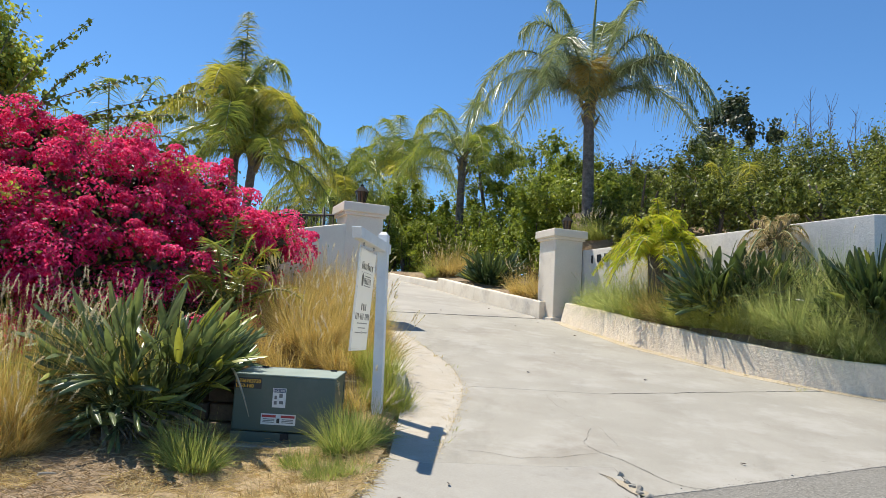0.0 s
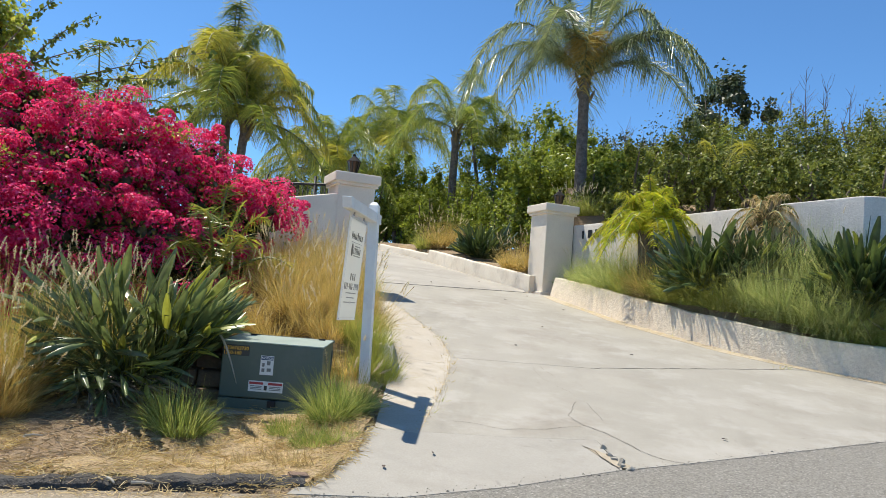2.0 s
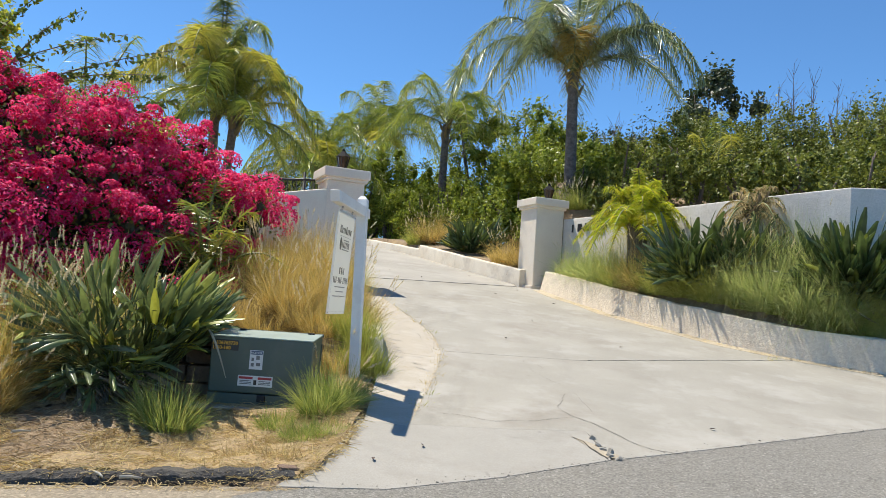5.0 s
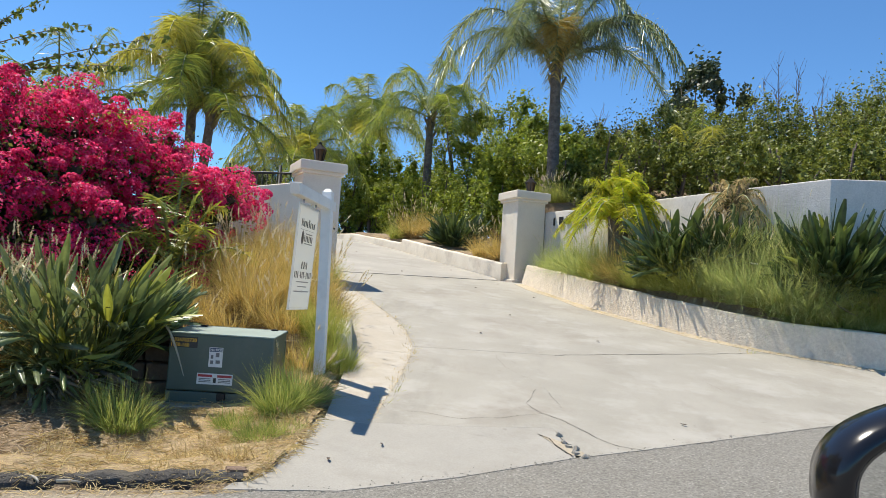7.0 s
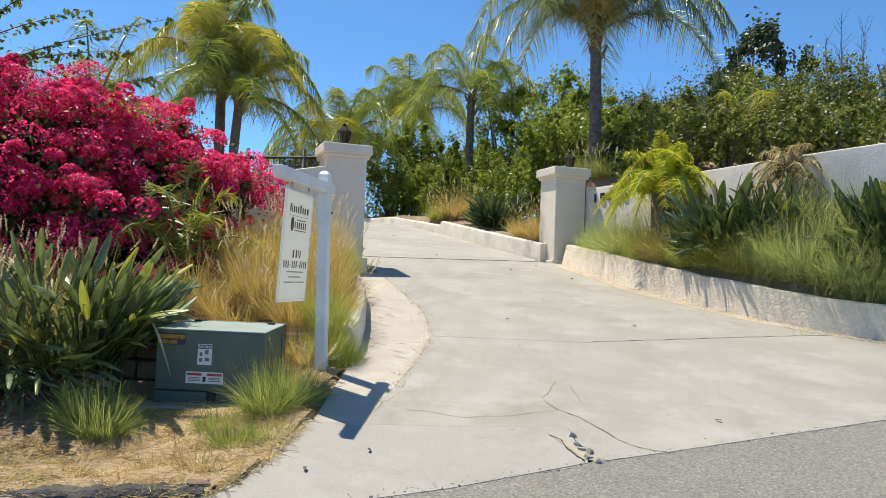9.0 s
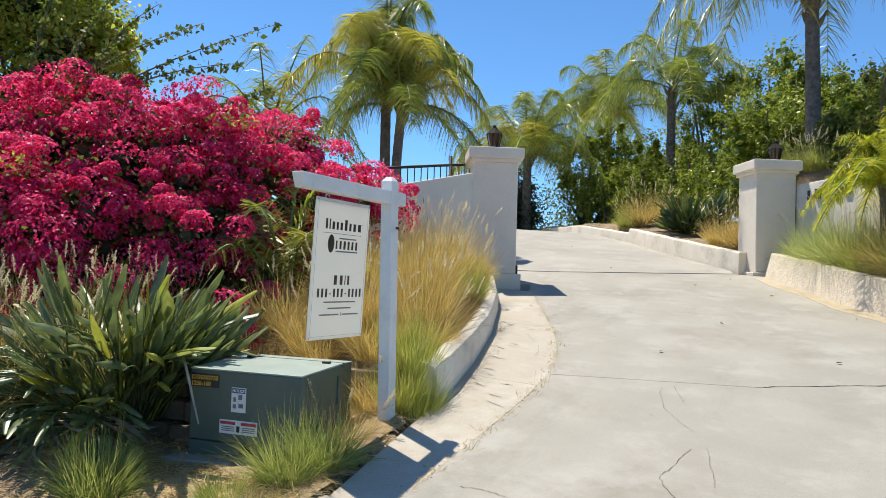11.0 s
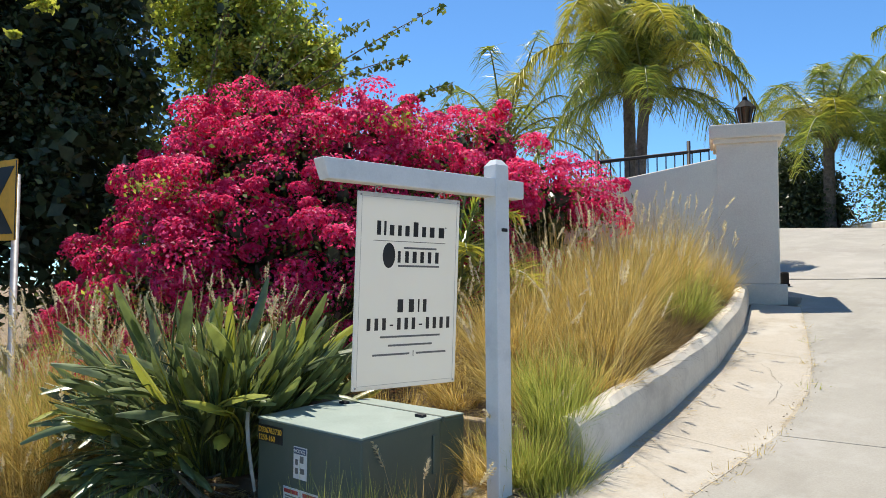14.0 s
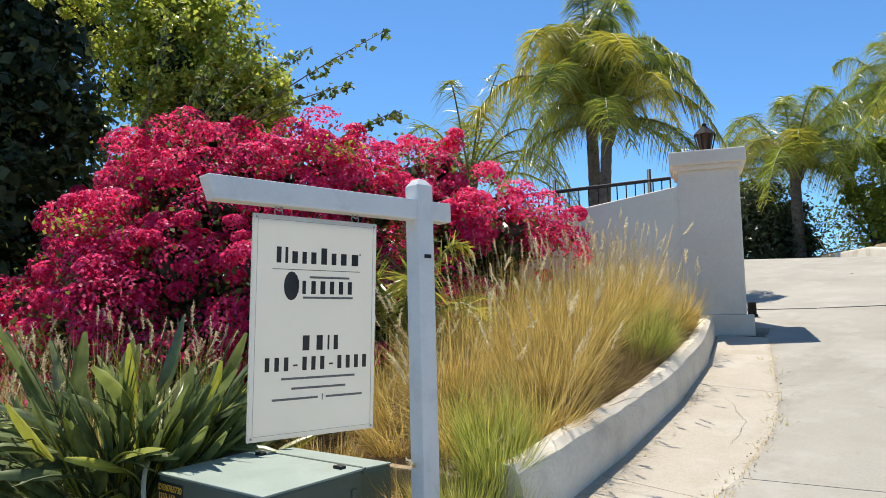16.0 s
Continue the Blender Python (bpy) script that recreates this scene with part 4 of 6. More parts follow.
def palm(at, trunk_h, r0, r1, frond_len, fronds, label, leaf, lean=(0, 0), yellow=0.15, seed=1, boots=True, group="queen palms", droop=1.0, hang=1.0, steep=76, low=12, spear=False, leaflets=105, dead=0, comb=0.17):
    """A feather palm: ringed trunk, boots, arching fronds with hanging leaflets."""
    local = np.random.default_rng(seed)
    ob = thing("palm_tree", label, "palm tree", group, m=pose(*at))
    n = 26
    s = np.linspace(0, 1, n)
    c = np.stack([lean[0] * s**1.5, lean[1] * s**1.5, trunk_h * s], 1)
    rad = (r0 * (1 - s) + r1 * s) * (1 + 0.05 * (np.arange(n) % 2)) + 0.06 * np.exp(-s * 14)
    v, q = tube(c, rad, 12)
    finish("trunk", np_mesh("trunk", v, q), M["palm_trunk"], ob, smooth=True)
    top = c[-1]
    if boots:
        for k in range(6):
            a, h = k * 2.4, trunk_h * (0.86 + 0.024 * k)
            out = np.array([math.cos(a), math.sin(a), 0])
            base = np.array([lean[0], lean[1], 0]) * (h / trunk_h) ** 1.5 + (0, 0, h)
            pts = [base + out * r1 * 0.6, base + out * (r1 + 0.05) + (0, 0, 0.14), base + out * (r1 + 0.14) + (0, 0, 0.34)]
            v, q = tube(pts, [0.07, 0.05, 0.018], 6)
            finish("boot", np_mesh("boot", v, q), M["palm_boot"], ob)
    for k in range(fronds):
        ring = k / fronds
        a = k * 2.39996 + local.uniform(-0.25, 0.25)
        if dead and math.cos(a + 1.5) > 0.8:
            a += 1.0
        if dead and k == 2:
            a = -1.5
        up = radians(steep - (steep - low) * ring**0.95 + local.uniform(-7, 7))
        L = frond_len * (0.85 + 0.3 * local.random()) * (1.1 if ring < 0.35 else 1.0)
        if dead and k == 2:
            up, L = radians(76), frond_len * 0.72
        d0 = np.array([math.cos(a) * math.cos(up), math.sin(a) * math.cos(up), math.sin(up)])
        dr = (0.22 + 0.50 * min(1.0, ring / 0.4) + 0.2 * local.random()) * droop
        if dead and k == 2:
            dr = 1.15
        t = np.linspace(0, 1, 15)
        cur = top + L * (d0 * t[:, None] * 1.0 + np.array([0, 0, -1.0]) * (dr * t**2.9)[:, None]) + np.array([-math.sin(a), math.cos(a), 0]) * (local.uniform(-0.12, 0.12) * L * t**2)[:, None]
        tang = unit(np.gradient(cur, axis=0))
        sidev = unit(np.cross(tang, [0, 0, 1.0]))
        rv, rq = tube(cur, 0.022 * (1 - t) ** 0.7 + 0.004, 5, False)
        u = np.linspace(0.14, 1.0, leaflets)
        u = np.clip(u + local.normal(0, 0.006, len(u)), 0.1, 1)
        bb = np.stack([np.interp(u, t, cur[:, i]) for i in range(3)], 1)
        tt = np.stack([np.interp(u, t, tang[:, i]) for i in range(3)], 1)
        ss = np.stack([np.interp(u, t, sidev[:, i]) for i in range(3)], 1)
        sets = []
        for sg in (-1, 1):
            m = len(u)
            d = unit(ss * sg * (0.75 + 0.3 * local.random((m, 1))) + tt * 0.35 + np.array([0, 0, 1.0]) * local.uniform(-0.8, 0.6, (m, 1)))
            ln = frond_len * comb * (np.sin(np.pi * np.clip(u * 0.86 + 0.1, 0, 1)) ** 0.6 + 0.12) * local.uniform(0.8, 1.15, m)
            sd = unit(np.cross(d, local.normal(0, 1, (m, 3)) * 0.5 + ss * sg * 0.2 + tt))
            sets.append(ribbons(bb, d, ln, 0.008 * frond_len / 3.0 + 0.0165, local.uniform(0.35, 1.15, m) * hang * (0.3 + 0.8 * u), sd, 2, 0.25))
        mat = M["palm_orange"] if k == 2 and dead else (M["palm_yellow"] if local.random() < yellow else leaf)
        fr = finish("frond", np_mesh("frond", *join(*sets)), mat, ob)
        finish("rachis", np_mesh("rachis", rv, rq), M["rachis"], fr)
    if spear:
        v, q = tube([top, top + (0.06, 0, 2.0), top + (0.16, 0, 4.4)], [0.05, 0.04, 0.012], 6)
        finish("spear_leaf", np_mesh("spear_leaf", v, q), M["rachis"], ob)
    return ob


def crown_leaves(lobes, count, size, mat, name, parent, aspect=0.55, shell=0.45, up=-0.5):
    """Leaves in clumps through the outer part of several lobes (x, y, z, rx, ry, rz), with gaps."""
    w = np.array([l[3] * l[4] + l[4] * l[5] for l in lobes])
    clumps = max(14, count // 75)
    pick = rng.choice(len(lobes), clumps, p=w / w.sum())
    L = np.array(lobes)[pick]
    d = rand_dirs(clumps, up)
    rad = 1.16 - shell * 1.3 * rng.random(clumps) ** 1.1
    cen = L[:, :3] + d * L[:, 3:] * rad[:, None]
    per = rng.integers(0, clumps, count)
    spread = (np.minimum(L[:, 3:].mean(1) * 0.17, 0.24) * rng.uniform(0.4, 1.4, clumps))[per][:, None]
    stretch = rng.uniform(0.6, 2.0, clumps)[per]
    at = cen[per] + rng.normal(0, 1, (count, 3)) * spread * np.stack([1 / np.sqrt(stretch), 1 / np.sqrt(stretch), stretch], 1)
    nor = unit(d[per] * 0.6 + rand_dirs(count) + 0.6 * np.array(SUN_TO))
    v, q = leaf_quads(at, nor, size * rng.uniform(0.6, 1.3, count), aspect, 0.08)
    return tagged(finish(name, np_mesh(name, v, q), mat, parent), kind="stuff")


def limbs(parent, base, lobes, r, mat=None, n=7):
    """A tapered trunk and limbs that reach into the lobes."""
    for k in range(n):
        l = lobes[k % len(lobes)]
        tip = np.array(l[:3]) + rand_dirs(1, 0.0)[0] * np.array(l[3:]) * 0.75
        mid = (np.array(base) * 0.6 + tip * 0.4) + rng.normal(0, 0.12, 3)
        t = np.linspace(0, 1, 7)[:, None]
        cur = (1 - t) ** 2 * np.array(base) + 2 * t * (1 - t) * mid + t**2 * tip
        finish("limb", np_mesh("limb", *tube(cur, r * (1 - t[:, 0]) ** 0.8 + 0.012, 6)), mat or M["bark"], parent)


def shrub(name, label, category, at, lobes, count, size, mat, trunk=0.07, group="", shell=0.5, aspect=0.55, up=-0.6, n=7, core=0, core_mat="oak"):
    """lobes are given from the base point."""
    ob = thing(name, label, category, group, m=pose(*at))
    limbs(ob, (0, 0, -0.1), lobes, trunk, n=n)
    crown_leaves(lobes, count, size, M[mat], "crown", ob, aspect, shell, up)
    # inner leaves default to dark oak: shade inside the crown, given as colour
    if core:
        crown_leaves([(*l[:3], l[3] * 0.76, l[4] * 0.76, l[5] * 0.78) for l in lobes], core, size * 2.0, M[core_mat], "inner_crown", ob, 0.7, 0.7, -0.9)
    return ob


def grass_clump(at, count, height, radius, mat, label, plumes=0, spread=0.5, width=0.006, droop=0.5, group="", name="grass_clump", plume_len=0.15, seed=0):
    """A tuft of arching blades, with or without feathery heads."""
    ob = thing(name, label, "grass", group, m=pose(*at))
    a, r = rng.uniform(0, 2 * np.pi, count), radius * np.sqrt(rng.random(count))
    base = np.stack([r * np.cos(a), r * np.sin(a), np.full(count, -0.04)], 1)
    a2 = a + rng.normal(0, 0.7, count)
    ln = np.abs(rng.normal(spread, spread * 0.45, count))
    d0 = unit(np.stack([ln * np.cos(a2), ln * np.sin(a2), np.ones(count)], 1))
    h = height * rng.uniform(0.3, 1.15, count)
    side = unit(np.cross(d0, rand_dirs(count)))
    v, q = ribbons(base, d0 * 1.12, h, width * rng.uniform(0.7, 1.3, count), droop * rng.uniform(0.3, 1.0, count) * np.minimum(ln / spread, 1.5), side, 3)
    tagged(finish("foliage", np_mesh("foliage", v, q), M[mat], ob), kind="stuff")
    if mat == "gold_grass" and height > 0.7:
        n2 = count * 3 // 4
        a = rng.uniform(0, 2 * np.pi, n2)
        base = np.stack([radius * 1.1 * np.cos(a), radius * 1.1 * np.sin(a), np.full(n2, -0.03)], 1) * np.sqrt(rng.random((n2, 1)))
        d0 = unit(np.stack([np.cos(a) * 0.9, np.sin(a) * 0.9, np.ones(n2)], 1) + rng.normal(0, 0.5, (n2, 3)))
        v, q = ribbons(base, d0, height * rng.uniform(0.2, 0.68, n2), width * 1.2, rng.uniform(0.2, 1.0, n2), unit(np.cross(d0, rand_dirs(n2))), 3)
        tagged(finish("dead_foliage", np_mesh("dead_foliage", v, q), M["dead_grass"], ob), kind="stuff")
    if plumes:
        k = plumes
        a = rng.uniform(0, 2 * np.pi, k)
        l2 = np.abs(rng.normal(spread * 0.6, spread * 0.35, k))
        b = np.stack([radius * 0.7 * np.cos(a), radius * 0.7 * np.sin(a), np.zeros(k)], 1)
        d = unit(np.stack([l2 * np.cos(a), l2 * np.sin(a), np.ones(k)], 1))
        h = height * rng.uniform(0.85, 1.2, k)
        v1, q1 = ribbons(b, d * 1.05, h, 0.004, 0.12, unit(np.cross(d, rand_dirs(k))), 4, 0.5)
        tagged(finish("stalk", np_mesh("stalk", v1, q1), M["straw"], ob), kind="stuff")
        tip = b + h[:, None] * (d * 1.05 - np.array([0, 0, 0.12]))
        hd = unit(d - np.array([0, 0, 0.15]) + rng.normal(0, 0.12, (k, 3)))
        m = 64
        s = rng.random((k, m))
        pl = plume_len * rng.uniform(0.7, 1.25, k)
        p = tip[:, None] + hd[:, None] * (s * pl[:, None])[..., None]
        out = unit(rand_dirs(k * m).reshape(k, m, 3) + hd[:, None] * 1.3)
        wid = 0.022 * np.sin(np.pi * np.clip(s * 0.9 + 0.08, 0, 1))[..., None]
        v2, q2 = ribbons(p.reshape(-1, 3), (out * (0.35 + wid * 22)).reshape(-1, 3), 0.030, 0.0065, 0.1, unit(np.cross(out.reshape(-1, 3), rand_dirs(k * m))), 1, 0.2)
        tagged(finish("flowering_top", np_mesh("flowering_top", v2, q2), M["plume"], ob, "pale feathery seed heads"), kind="stuff")
    return ob


def strap_leaf_mesh(name, stalk, blade, width, bend, curl, fold, ripple, seed):
    """One paddle leaf on its stalk, along +z and leaning to +x."""
    local = np.random.default_rng(seed)
    n = 11
    s = np.linspace(0, 1, n)
    th = bend[0] + (bend[1] - bend[0]) * s**1.4
    ds = (stalk + blade) / (n - 1)
    pts = np.cumsum(np.stack([np.sin(th), np.zeros(n), np.cos(th)], 1) * ds, 0) - np.array([math.sin(th[0]), 0, math.cos(th[0])]) * ds
    nor = np.stack([np.cos(th), np.zeros(n), -np.sin(th)], 1)
    u = np.clip((s * (stalk + blade) - stalk) / blade, 0, 1)
    w = width * (np.sin(np.pi * np.clip(u * 0.93 + 0.04, 0, 1)) ** 0.75) * (u > 0) + 0.014
    cols = np.linspace(-1, 1, 5)
    v = np.zeros((n, 5, 3))
    for c, x in enumerate(cols):
        lift = fold * abs(x) * w * 0.5 + ripple * np.sin(9 * s * (1 + 0.2 * x) + x * 2) * abs(x) * w
        v[:, c] = pts + np.array([0, 1.0, 0]) * (x * w / 2 * (1 - 0.35 * fold))[:, None] + nor * (-lift)[:, None] * -1
        v[:, c, 1] += curl * s**2 * 0.2
    i, j = np.meshgrid(np.arange(n - 1), np.arange(4), indexing="ij")
    q = np.stack([i * 5 + j, i * 5 + j + 1, (i + 1) * 5 + j + 1, (i + 1) * 5 + j], -1).reshape(-1, 4)
    rib = tube(pts - nor * 0.004, 0.011 * (1 - s) ** 0.6 + 0.002, 3, False)
    me = np_mesh(name, *join((v.reshape(-1, 3), q), rib))
    me.polygons.foreach_set("use_smooth", [True] * len(me.polygons))
    return me


LEAVES = []
for k in range(10):
    r = np.random.default_rng(40 + k)
    b0 = 0.05 + 0.08 * (k % 3)
    me = strap_leaf_mesh("leaf", 0.50 + 0.26 * r.random(), 0.32 + 0.13 * r.random(), 0.075 + 0.032 * r.random(), (b0, b0 + (0.2, 0.6, 1.1, 1.7, 0.4)[k % 5]), r.uniform(-1, 1), 0.5 + 0.5 * r.random(), 0.05 + 0.05 * r.random(), k)
    me.materials.append(M["strelitzia"])
    LEAVES.append(me)
SHORT = []
for k in range(8):
    r = np.random.default_rng(70 + k)
    b0 = 0.04 + 0.06 * (k % 3)
    me = strap_leaf_mesh("leaf", 0.22 + 0.2 * r.random(), 0.42 + 0.16 * r.random(), 0.088 + 0.035 * r.random(), (b0, b0 + (0.2, 0.5, 0.9, 0.35)[k % 4]), r.uniform(-1, 1), 0.5 + 0.5 * r.random(), 0.05, 70 + k)
    me.materials.append(M["strelitzia_dark"])
    SHORT.append(me)
DRY = []
for k in range(3):
    me = strap_leaf_mesh("dry_leaf", 0.4, 0.36, 0.05, (0.5, 2.6 + 0.2 * k), 0.6 * k, 1.2, 0.25, 90 + k)
    me.materials.append(M["strelitzia_dry"])
    DRY.append(me)


def strelitzia(at, leaves, scale, label, radius=0.4, spread=62, dry=8, seed=3, up=0.0, kind=None, clear=None):
    local = np.random.default_rng(seed)
    ob = thing("strelitzia_clump", label, "plant", "strelitzia clumps", m=pose(*at))
    for k in range(leaves + dry):
        f = k / leaves
        isdry = k >= leaves
        a = local.uniform(0, 360)
        if isdry and clear is not None:
            a = clear + 180 + local.uniform(-110, 110)
        lean = (local.uniform(35, 80) if isdry else spread * (local.random() ** 0.75)) - up
        r = radius * math.sqrt(local.random())
        stiff = False
        if clear is not None and lean > 34 and math.cos(radians(a - clear)) > 0.6:
            lean = 34 - 0.3 * (lean - 34)
            stiff = True
        meshes = DRY if isdry else (LEAVES[::5] + LEAVES[4::5] if stiff else kind or LEAVES)
        leaf = new("dry_leaf" if isdry else "leaf", meshes[local.integers(len(meshes))])
        leaf.parent = ob
        az = radians(a)
        sc = scale * local.uniform(0.72, 1.15) * (1.12 - 0.52 * max(lean, 0) / 80)
        leaf.matrix_local = Matrix.Translation((r * math.cos(az), r * math.sin(az), -0.03)) @ Matrix.Rotation(az, 4, "Z") @ Matrix.Rotation(radians(lean), 4, "Y") @ Matrix.Rotation(local.uniform(-1.5, 1.5), 4, "Z") @ Matrix.Scale(sc, 4)
    return ob


# bougainvillea mound over the wing wall
def bougainvillea():
    ob = thing("bougainvillea", "huge bougainvillea mound covered in magenta bracts beside the wing wall", "bush")
    th = math.atan2(0.89, 0.46)
    rot = np.array([[math.cos(th), -math.sin(th), 0], [math.sin(th), math.cos(th), 0], [0, 0, 1]])
    lobes = [((-4.30, 1.40, 0.35), (2.4, 1.6, 2.78)), ((-3.15, 2.75, 1.15), (1.1, 0.9, 1.85)), ((-2.55, 3.15, 2.0), (0.72, 0.5, 0.5)), ((-4.3, -0.2, 0.3), (0.75, 0.95, 1.5)), ((-5.1, 1.2, 1.55), (1.5, 1.2, 1.55)), ((-3.7, 1.0, 0.3), (2.0, 1.25, 2.05)), ((-3.85, 1.95, 1.2), (1.2, 1.1, 1.95))]

    def inside(p, k, grow):
        c, r = lobes[k]
        d = (p - np.array(c)) @ rot / (np.array(r) * grow)
        return (d**2).sum(-1) < 1

    cents, norms = [], []
    for k, (c, r) in enumerate(lobes):
        n = int(640 * (r[0] * r[1] + r[0] * r[2] + r[1] * r[2]) / 10)
        d = rand_dirs(n, -0.25)
        wob = 1 + 0.10 * np.sin(5 * d[:, 0] + 3 * d[:, 2] + k) * np.cos(4 * d[:, 1] + 2 * k) 
        p = (d * np.array(r) * wob[:, None]) @ rot.T + np.array(c)
        ok = np.ones(n, bool)
        for j in range(len(lobes)):
            if j != k:
                ok &= ~inside(p, j, 0.93)
        nn = unit((d / np.array(r)) @ rot.T)
        p = p + nn * rng.uniform(-0.42, 0.20, (n, 1))
        cents.append(p[ok])
        norms.append(nn[ok])
    cen, nor = np.concatenate(cents), np.concatenate(norms)
    # rounded uneven puffs of bracts with gaps between them
    n = len(cen)
    rad = 0.085 + 0.15 * rng.random(n) ** 1.5
    lift = unit(nor + np.array([0, 0, 0.5]))
    patchy = np.sin(3.1 * cen[:, 0] + 1.7 * cen[:, 2]) * np.sin(2.7 * cen[:, 1] - 2.3 * cen[:, 2] + 0.8)
    cover = rng.random(n) < np.clip(0.80 - 0.5 * np.clip(patchy - 0.3, 0, 1), 0.3, 1)
    pc, pr, pl = cen[cover], rad[cover], lift[cover]
    m, per = len(pc), 205
    dd = unit(rand_dirs(m * per).reshape(m, per, 3) + pl[:, None] * 0.7)
    at = pc[:, None] + dd * (pr[:, None, None] * rng.uniform(0.82, 1.08, (m, per, 1))) * np.array([1.08, 1.08, 0.8])
    at, dd = at.reshape(-1, 3), dd.reshape(-1, 3)
    nv = unit(dd * 1.1 + 0.8 * rand_dirs(len(at)) + 0.3 * np.array(SUN_TO))
    v, q = leaf_quads(at, nv, 0.038 * rng.uniform(0.65, 1.3, len(at)), 0.75, 0.2)
    tagged(finish("bloom", np_mesh("bloom", v, q), M["bract"], ob, "magenta papery bracts"), kind="stuff")
    # sprays of young yellow-green leaves
    spray = rng.choice(np.flatnonzero(cover), 26, replace=False)
    w = np.repeat(spray, 150)
    at = cen[w] + rng.normal(0, 0.085, (len(w), 3)) * np.array([1.5, 1.5, 0.6]) + nor[w] * 0.13
    v, q = leaf_quads(at, unit(nor[w] + rand_dirs(len(w))), 0.05 * rng.uniform(0.6, 1.3, len(w)), 0.55, 0.1)
    tagged(finish("young_foliage", np_mesh("young_foliage", v, q), M["lime_leaf"], ob, "yellow-green young leaves"), kind="stuff")
    # green leaves, inside and between
    k = 24000
    w = rng.integers(0, n, k)
    at = cen[w] + rng.normal(0, 0.14, (k, 3)) - nor[w] * rng.uniform(0.02, 0.40, (k, 1))
    v, q = leaf_quads(at, unit(nor[w] + rand_dirs(k)), 0.06 * rng.uniform(0.6, 1.3, k), 0.6, 0.1)
    tagged(finish("foliage", np_mesh("foliage", v, q), M["vine_leaf"], ob, "dark green leaves"), kind="stuff")
    # dense inner growth, its dark leaf colour standing in for shade in the gaps
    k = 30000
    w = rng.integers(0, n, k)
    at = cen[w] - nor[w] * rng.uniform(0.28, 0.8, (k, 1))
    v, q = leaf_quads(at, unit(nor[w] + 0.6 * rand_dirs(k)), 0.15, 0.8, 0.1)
    tagged(finish("inner_foliage", np_mesh("inner_foliage", v, q), M["oak"], ob, "inner leaves coloured dark for the shade between the puffs"), kind="stuff")
    # shoots that stand out of the mound
    shoots = [((-4.9, 0.9, 3.2), (-4.5, 1.2, 3.7), (-3.6, 1.6, 4.0)), ((-5.0, 0.8, 3.3), (-4.8, 1.0, 4.0), (-4.2, 1.2, 4.6)), ((-4.5, 1.0, 3.1), (-3.9, 1.3, 3.55), (-2.75, 1.9, 3.98)), ((-4.4, 1.2, 3.2), (-3.9, 1.45, 3.5), (-3.1, 1.75, 3.52)), ((-4.7, 0.9, 3.2), (-4.5, 1.1, 3.9), (-4.05, 1.35, 4.2)), ((-4.9, 0.4, 3.2), (-4.9, 0.5, 3.8), (-4.7, 0.6, 4.5)), ((-3.9, 1.9, 3.0), (-3.5, 2.2, 3.35), (-3.25, 2.45, 3.4))]
    for a, b, c in shoots:
        t = np.linspace(0, 1, 14)[:, None]
        a, b, c = (np.array(x) for x in (a, b, c))
        cur = (1 - t) ** 2 * a + 2 * t * (1 - t) * b + t**2 * c
        v, q = tube(cur, 0.009 * (1 - t[:, 0]) + 0.003, 5)
        sh = finish("shoot", np_mesh("shoot", v, q), M["twig"], ob)
        m = 130
        u = rng.random(m)
        at = np.stack([np.interp(u, t[:, 0], cur[:, i]) for i in range(3)], 1) + rng.normal(0, 0.03, (m, 3)) - np.array([0, 0, 0.03])
        v, q = leaf_quads(at, unit(rand_dirs(m) + np.array([0, -0.6, 0.2])), 0.085 * rng.uniform(0.6, 1.2, m), 0.6, 0.1)
        tagged(finish("shoot_foliage", np_mesh("shoot_foliage", v, q), M["vine_leaf"], sh), kind="stuff")
    limbs(ob, (-4.3, 1.2, 0.3), [(*c, *r) for c, r in lobes], 0.09, n=14)
    return ob


bougainvillea()

# palms
palm((-5.55, 8.75, 1.9), 3.25, 0.115, 0.10, 3.1, 24, "tall queen palm with yellow-green arching fronds behind the fence", M["palm_green"], (-0.05, 0.0), 0.38, 11, hang=1.05, steep=86, low=26, droop=0.85, leaflets=150, comb=0.15)
palm((-5.05, 8.25, 1.9), 2.75, 0.10, 0.09, 2.15, 14, "leaning queen palm with yellowing fronds behind the fence", M["palm_green"], (0.1, 0.1), 0.3, 12, hang=1.15, steep=84, low=-5, leaflets=140, comb=0.17)
palm((2.52, 11.78, 2.4), 4.62, 0.165, 0.12, 4.1, 18, "tall queen palm with grey-green fronds and a dying orange one", M["palm_grey"], (-0.08, 0.0), 0.0, 31, spear=True, dead=1, hang=0.8, low=34, steep=80, leaflets=170, comb=0.15, droop=1.02)
palm((-4.97, 23.87, 1.6), 6.1, 0.2, 0.16, 3.7, 26, "queen palm with drooping fronds above the hedge", M["palm_green"], (0.1, 0), 0.12, 14, leaflets=125)
palm((-1.61, 19.08, 2.4), 4.9, 0.16, 0.12, 3.4, 14, "slim queen palm with sparse fronds above the hedge", M["palm_green"], (0, 0), 0.12, 15, leaflets=125)
palm((-6.0, 18.2, 2.3), 3.0, 0.16, 0.13, 3.2, 26, "low queen palm with drooping fronds at the crest of the drive", M["palm_green"], (0, 0), 0.1, 16, leaflets=125)
palm((-8.3, 8.2, 2.0), 2.2, 0.15, 0.12, 2.9, 18, "low queen palm behind the bougainvillea", M["palm_green"], (0, 0), 0.3, 17, leaflets=50)
